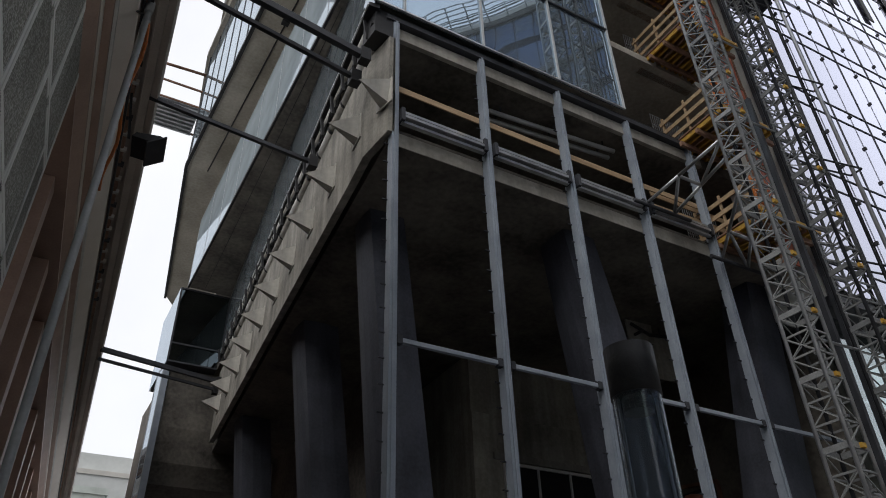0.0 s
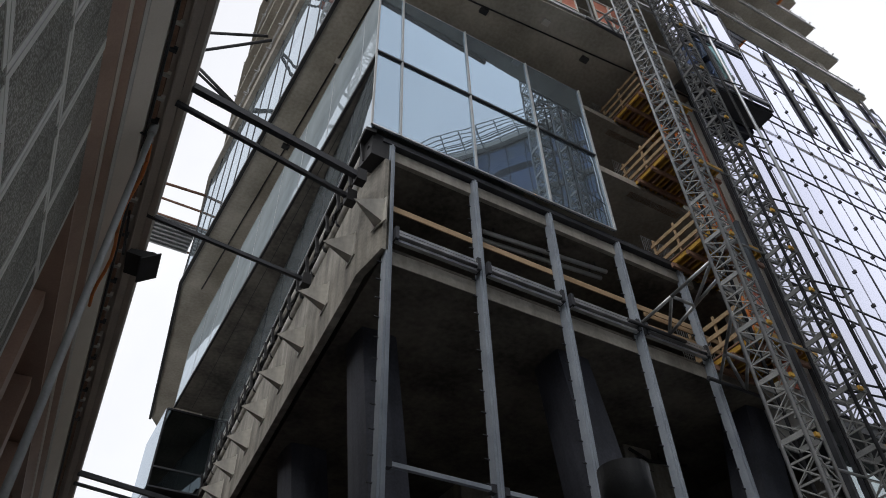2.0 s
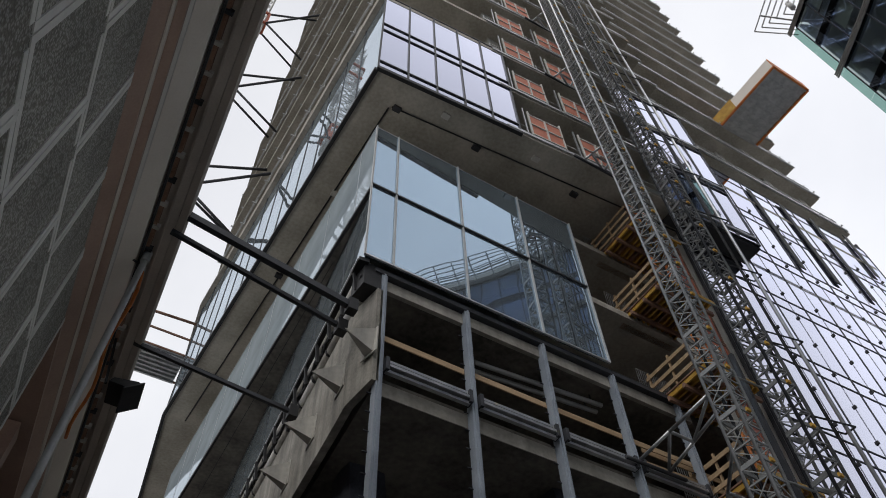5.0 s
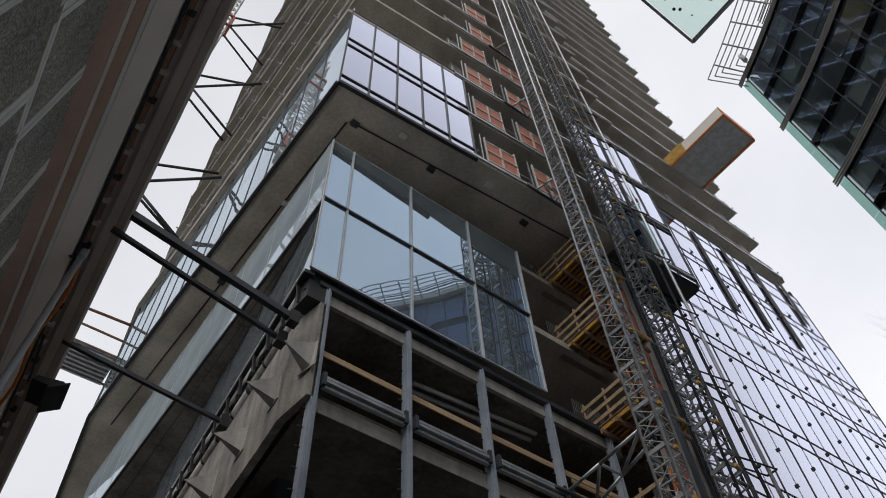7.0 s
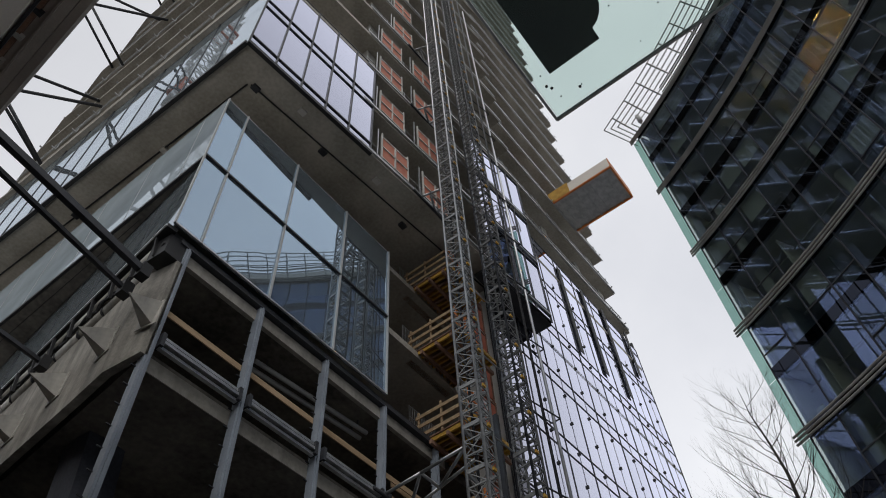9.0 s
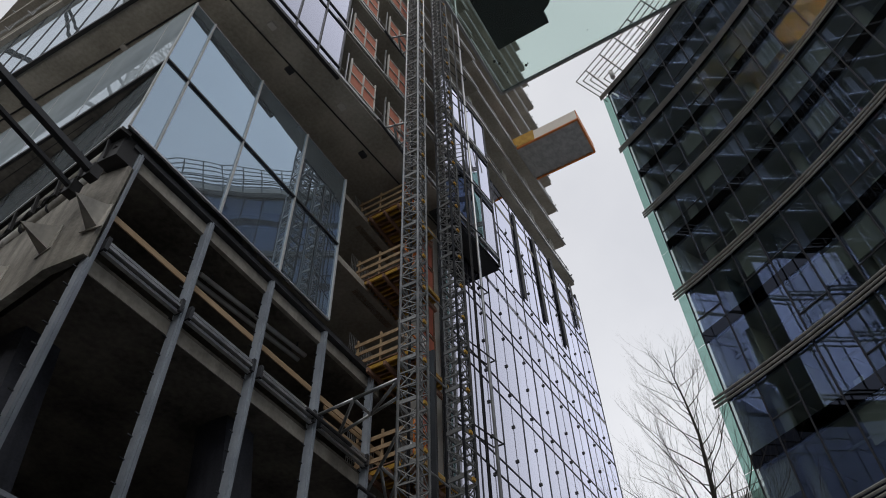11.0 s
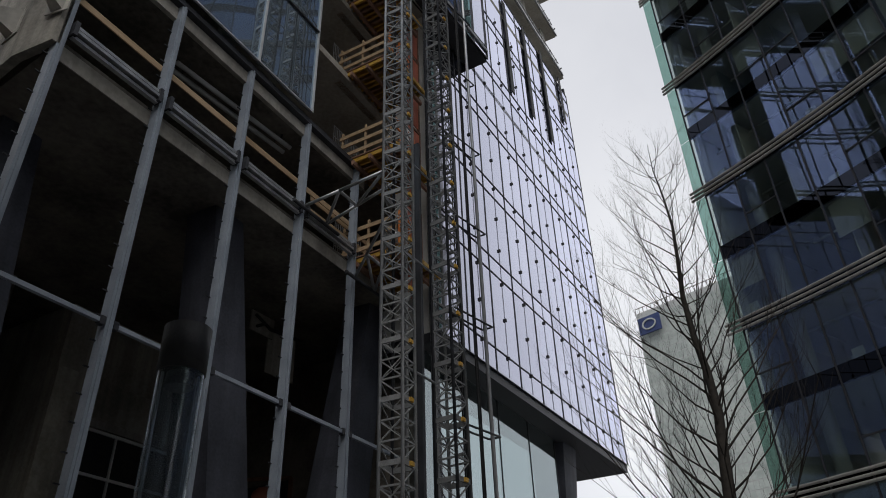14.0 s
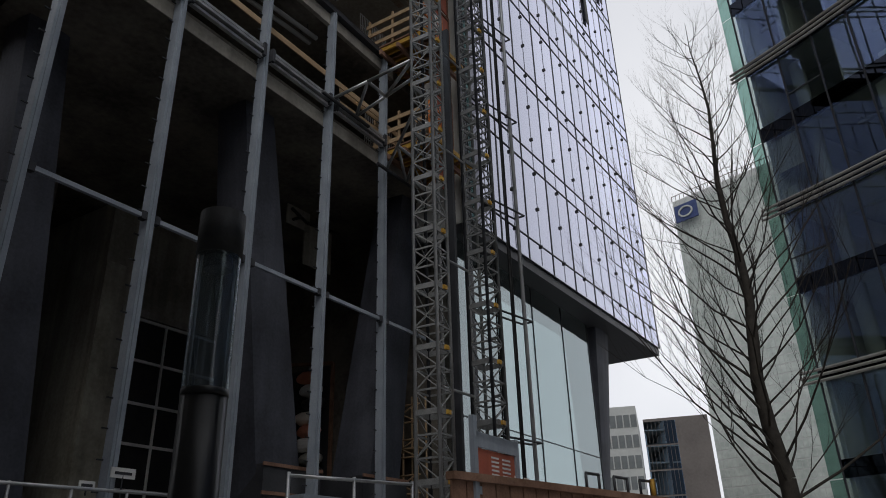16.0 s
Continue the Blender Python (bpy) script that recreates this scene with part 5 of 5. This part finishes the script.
for p, q in (((11.1, 4.2, 13.5), (11.9, 4.2, 13.25)), ((11.9, 4.2, 13.25), (13.6, 4.16, 13.45)), ((11.2, 4.2, 13.1), (11.6, 4.2, 13.35))):
    part("cable", tubes([(p, q)], 0.06, 6), BLACK, hp)
part("hanger", bars([((12.5, 4.3, 13.3), (12.5, 4.3, 13.73))], 0.04), STEEL_DARK, hp)
scaf = thing("scaffold", "tan timber scaffold standing at the hall's end", "scaffold")
for k in range(3):
    for dx in (0.0, 0.5):
        part("upright", tubes([((13.95 + dx, 0.9 + 0.55 * k, 0.0), (13.95 + dx, 0.9 + 0.55 * k, 7.0))], 0.035, 6), TIMBER, scaf)
for k in range(9):
    z = 2.2 + 0.55 * k
    part("ledger", tubes([((13.93, 0.8, z), (13.93, 2.1, z))], 0.03, 6), TIMBER, scaf)
    part("brace", tubes([((13.9, 0.9, z), (13.9, 2.0, z + (0.5 if k % 2 else -0.5)))], 0.025, 6), TIMBER, scaf)
for z in (3.2, 5.2):
    part("plank", box(B(), 13.9, 14.5, 0.85, 2.1, z, z + 0.05), TIMBER, scaf)
for cx, cy, hw in ((8.1, 1.6, 1.0), (11.35, 1.2, 1.0)):
    fw = thing("column_form", "dark shutter box with rusty edges round a column foot", "formwork", "column foot forms")
    part("shutter", box(B(), cx - hw, cx + hw, cy - 0.98, cy + 0.98, 0.0, 4.0), STEEL_DARK, fw)
    for z in (2.2, 3.3, 3.95):
        part("edge_angle", box(B(), cx - hw - 0.04, cx + hw + 0.04, cy - 1.03, cy - 0.985, z, z + 0.08), RUST, fw)
for x, w in ((2.62, 0.5), (2.05, 0.3)):
    sg = thing("site_sign", "small white site placard with unreadable text", "sign", "site placards")
    part("board", box(B(), x, x + w, -0.2, -0.18, 3.2 if w > 0.4 else 2.95, 3.38 if w > 0.4 else 3.1), WHITE, sg)
    part("text_bar", box(B(), x + 0.15 * w, x + 0.85 * w, -0.206, -0.201, 3.26 if w > 0.4 else 3.0, 3.31 if w > 0.4 else 3.05), STEEL_DARK, sg)
    part("hanger", bars([((x + w / 2, -0.19, 2.86), (x + w / 2, -0.19, 3.0 if w < 0.4 else 3.25))], 0.02), STEEL_DARK, sg)
fence = thing("site_fence", "galvanised site fence along the unfinished hall", "fence")
for z in (0.3, 1.5, 2.84):
    part("rail", tubes([((-1.5, -0.9, z), (7.6, -0.9, z + (0.1 if z > 2 else 0)))], 0.03, 8), GALV, fence)
for k in range(10):
    part("post", tubes([((-1.5 + k, -0.9, 0.0), (-1.5 + k, -0.9, 2.9))], 0.025, 8), GALV, fence)
hoard = thing("site_hoarding", "rust-brown plank hoarding in front of the hoist", "hoarding")
H0p, H1p = (6.0, -5.15), (14.0, -6.9)
for k in range(20):
    a, b = lerp(H0p, H1p, k / 20), lerp(H0p, H1p, (k + 0.97) / 20)
    part("plank", bar(B(), (*lerp(a, b, 0.5), 0.12), (*lerp(a, b, 0.5), 3.02), 0.04, 0.38, (1, -0.2, 0)), RUST, hoard)
part("cap_beam", bars([((*H0p, 3.1), (*H1p, 3.02))], 0.22, 0.14), RUST, hoard)
for x, w in ((10.2, 0.5), (11.3, 0.6), (12.4, 0.5)):
    y = -5.15 - (x - 6) * 0.219
    part("handle", tubes([((x, y, 3.1), (x, y, 3.45)), ((x, y, 3.45), (x + w, y - 0.1, 3.45)), ((x + w, y - 0.1, 3.45), (x + w, y - 0.1, 3.1))], 0.035, 8), STEEL_DARK, hoard)
part("beacon", tubes([((12.9, -6.7, 3.1), (12.9, -6.7, 3.5))], 0.06, 10), YELLOW, hoard)
cab = thing("switch_cabinet", "grey site switch cabinet with yellow warning marks", "cabinet")
part("body", box(B(), 3.9, 4.9, -3.6, -3.2, 0.12, 2.75), STEEL, cab)
part("warning_mark", box(B(), 4.05, 4.2, -3.612, -3.602, 2.35, 2.55), YELLOW, cab)
part("warning_mark", box(B(), 4.3, 4.45, -3.612, -3.602, 2.35, 2.55), YELLOW, cab)
gd = thing("stair_rail", "galvanised site guard rails by the hoist base", "railing")
for z in (2.0, 2.5, 2.95):
    part("rail", tubes([((3.2, -3.9, z), (5.6, -4.6, z))], 0.03, 8), GALV, gd)
for t in (0.0, 0.5, 1.0):
    x, y = lerp((3.2, -3.9), (5.6, -4.6), t)
    part("post", tubes([((x, y, 0.12), (x, y, 3.0))], 0.03, 8), GALV, gd)
for k in range(2):
    for j in range(7):
        part("text_bar", box(B(), 8.25 + 0.42 * k, 8.5 + 0.42 * k, -5.312, -5.303, 2.5 + 0.12 * j, 2.56 + 0.12 * j), BEIGE, cage)

# ---------------------------------------------------------------- glass canopy over the walk
can = thing("glass_canopy", "frosted greenish glass canopy fixed to the old wall", "canopy")
part("pane", box(B(), -7.35, -3.72, -15.0, -11.47, 5.0, 5.02), G_CANOPY, can)
part("edge", bars([((-3.71, -15.0, 5.01), (-3.71, -11.46, 5.01)), ((-7.3, -11.46, 5.01), (-3.71, -11.46, 5.01))], 0.012, 0.022), GALV, can)
part("clamp", box(B(), -4.5, -3.93, -11.84, -11.56, 5.025, 5.09), BLACK, can)
part("clamp_disc", tubes([((-4.12, -11.8, 5.022), (-4.12, -11.8, 5.12))], 0.13, 20), BLACK, can)
part("arm", bars([((-7.35, -11.7, 5.16), (-3.95, -11.7, 5.11))], 0.12, 0.08), BLACK, can)
spots = B()
rs = random.Random(3)
for _ in range(60):
    x, y = rs.uniform(-4.7, -3.75), rs.uniform(-13.0, -11.5)
    tube(spots, (x, y, 5.021), (x, y, 5.024), rs.choice((0.003, 0.004, 0.008)), n=6)
tagged(part("dirt_speck", spots, BARK, can), kind="stuff")

# ---------------------------------------------------------------- roof edge rail of the office building
rr = thing("roof_rail", "white cantilevered maintenance rail on the office roof", "railing")
for j in range(6):
    o = 2.3 - 0.42 * j
    e = -0.9 + 0.35 * j
    part("rail", ribbon(B(), round_of(0.05), [front(k, o, 53.4, e if k == 0 else 0) for k in range(NSEG + 1)]), WHITE, rr)
    part("rail", tubes([(front(0, o, 53.4, e), front(0, -1.0, 53.4, e))], 0.05, 6), WHITE, rr)
for k in range(0, NSEG, 1):
    part("bracket", bars([(front(k, 2.4, 53.3, 0.3), front(k, -0.5, 52.6, 0.3))], 0.1), WHITE, rr)
part("fixing", tubes([(front(0, 0.5, 52.6, 1.2), front(0, 0.5, 53.6, 1.2))], 0.18, 10), WHITE, rr)
pr = thing("roof_parapet", "grey parapet with a railing round the office roof", "railing")
bm = B()
for k in range(2, NSEG):
    bar(bm, front(k, -0.8, 53.6), front(k + 1, -0.8, 53.6), 0.15, 1.8)
part("parapet", bm, EAVE, pr)
for z in (54.8, 55.2, 55.6):
    part("rail", ribbon(B(), round_of(0.05), [front(k, -0.8, z) for k in range(2, NSEG + 1)]), STEEL_DARK, pr)
for i, (a, z) in enumerate(((9.0, 42.0), (14.0, 38.2), (14.6, 38.2), (20.5, 30.9), (10.5, 12.6), (26.0, 20.0))):
    x, y = front(int(a / STEP), -2.2)[:2]
    lt = thing("ceiling_light", "lit warm ceiling light inside the office", "lamp", "office ceiling lights")
    part("diffuser", box(B(), x - 0.3, x + 0.3, y - 0.3, y + 0.3, z - 0.06, z), LAMP_Y, lt)
    part("rod", bars([((x, y, z), (x, y, z + 0.9))], 0.02), STEEL_DARK, lt)

# ---------------------------------------------------------------- low buildings down the street and the blue sign
p0, p1 = AZ(20.3, 112), AZ(17.2, 112)
far_block("far_white_house", "white office block with a grid of windows far off", [p0, p1, (p1[0] + 20, p1[1] + 6), (p0[0] + 20, p0[1] + 6)], 24.2, FARWHITE, 8, 6, FARWIN, (0.82, 0.62))
p0, p1 = AZ(16.8, 125), AZ(12.2, 125)
far_block("far_brown_house", "brown office block with blue windows far off", [p0, p1, (p1[0] + 20, p1[1] + 6), (p0[0] + 20, p0[1] + 6)], 24.5, FARGREY, 6, 16, glass("far blue glass", (0.5, 0.7, 0.95), (0.1, 0.15, 0.2), 0.6, 0.0), (0.88, 0.93), 0.55)
p0 = AZ(11.9, 149.0)
lg = thing("roof_sign", "blue sign board with a pale oval on the white tower", "sign", at=(p0[0], p0[1], 69.0))
lg.rotation_euler = (0, 0, math.atan2(AZ(3.0, 140)[1] - AZ(12.0, 150)[1], AZ(3.0, 140)[0] - AZ(12.0, 150)[0]))
part("board", box(B(), 0.3, 5.4, -0.9, -0.5, 0.0, 3.8), BLUE, lg)
bm = B()
ring = [(2.85 + 1.5 * math.cos(t * math.pi / 12), 1.9 + 1.1 * math.sin(t * math.pi / 12)) for t in range(25)]
for (x0, z0), (x1, z1) in zip(ring, ring[1:]):
    bar(bm, (x0, -1.0, z0), (x1, -1.0, z1), 0.3)
part("emblem", bm, FARWHITE, lg)
# ---------------------------------------------------------------- tower underside conduits, side platform
con = thing("soffit_conduit", "thin dark conduit clipped under the tower slab", "conduit")
part("conduit", tubes([((TX + 1.2, TY + 1.1, BASE - 0.05), (13.5, on_front(13.5) + 1.1, BASE - 0.05))], 0.035, 6), BLACK, con)
part("conduit", tubes([((TX + 1.1, TY + 1.2, BASE - 0.05), (LX + 1.1, LY, BASE - 0.05))], 0.035, 6), BLACK, con)
for k, (x, y) in enumerate(((-0.2, -0.5), (1.6, -1.2), (3.4, -0.6), (5.8, -1.4), (8.2, -0.8), (-0.6, 4.2), (-0.9, 9.4))):
    bx = thing("soffit_box", "small cast-in box under the tower slab", "box", "boxes under the tower slab")
    part("box_body", box(B(), x, x + 0.32, y, y + 0.24, BASE - 0.14, BASE - 0.004), EAVE if k % 2 else STEEL_DARK, bx)
sp = thing("side_platform", "ribbed grey loading platform with red rails on the tower's side", "platform")
part("deck", box(B(), -5.4, -2.2, 21.2, 23.6, zs(30.2), zs(30.4)), GALV, sp)
for k in range(7):
    part("rib", box(B(), -5.4, -2.2, 21.3 + 0.34 * k, 21.42 + 0.34 * k, zs(30.05), zs(30.19)), GALV, sp)
for seg in (((-5.4, 21.2, zs(30.3)), (-2.0, 21.2, zs(30.3))), ((-5.4, 21.2, zs(31.5)), (-2.0, 21.2, zs(31.5))), ((-5.4, 23.6, zs(30.3)), (-2.0, 23.6, zs(30.3))), ((-5.4, 21.2, zs(30.3)), (-5.4, 21.2, zs(31.5)))):
    part("rail", bars([seg], 0.1), RUST, sp)
part("stay", tubes([((-5.4, 21.6, zs(33.0)), (-2.1, 21.6, zs(33.2))), ((-5.4, 21.6, zs(33.0)), (-5.4, 21.6, zs(30.4)))], 0.09), RUST, sp)
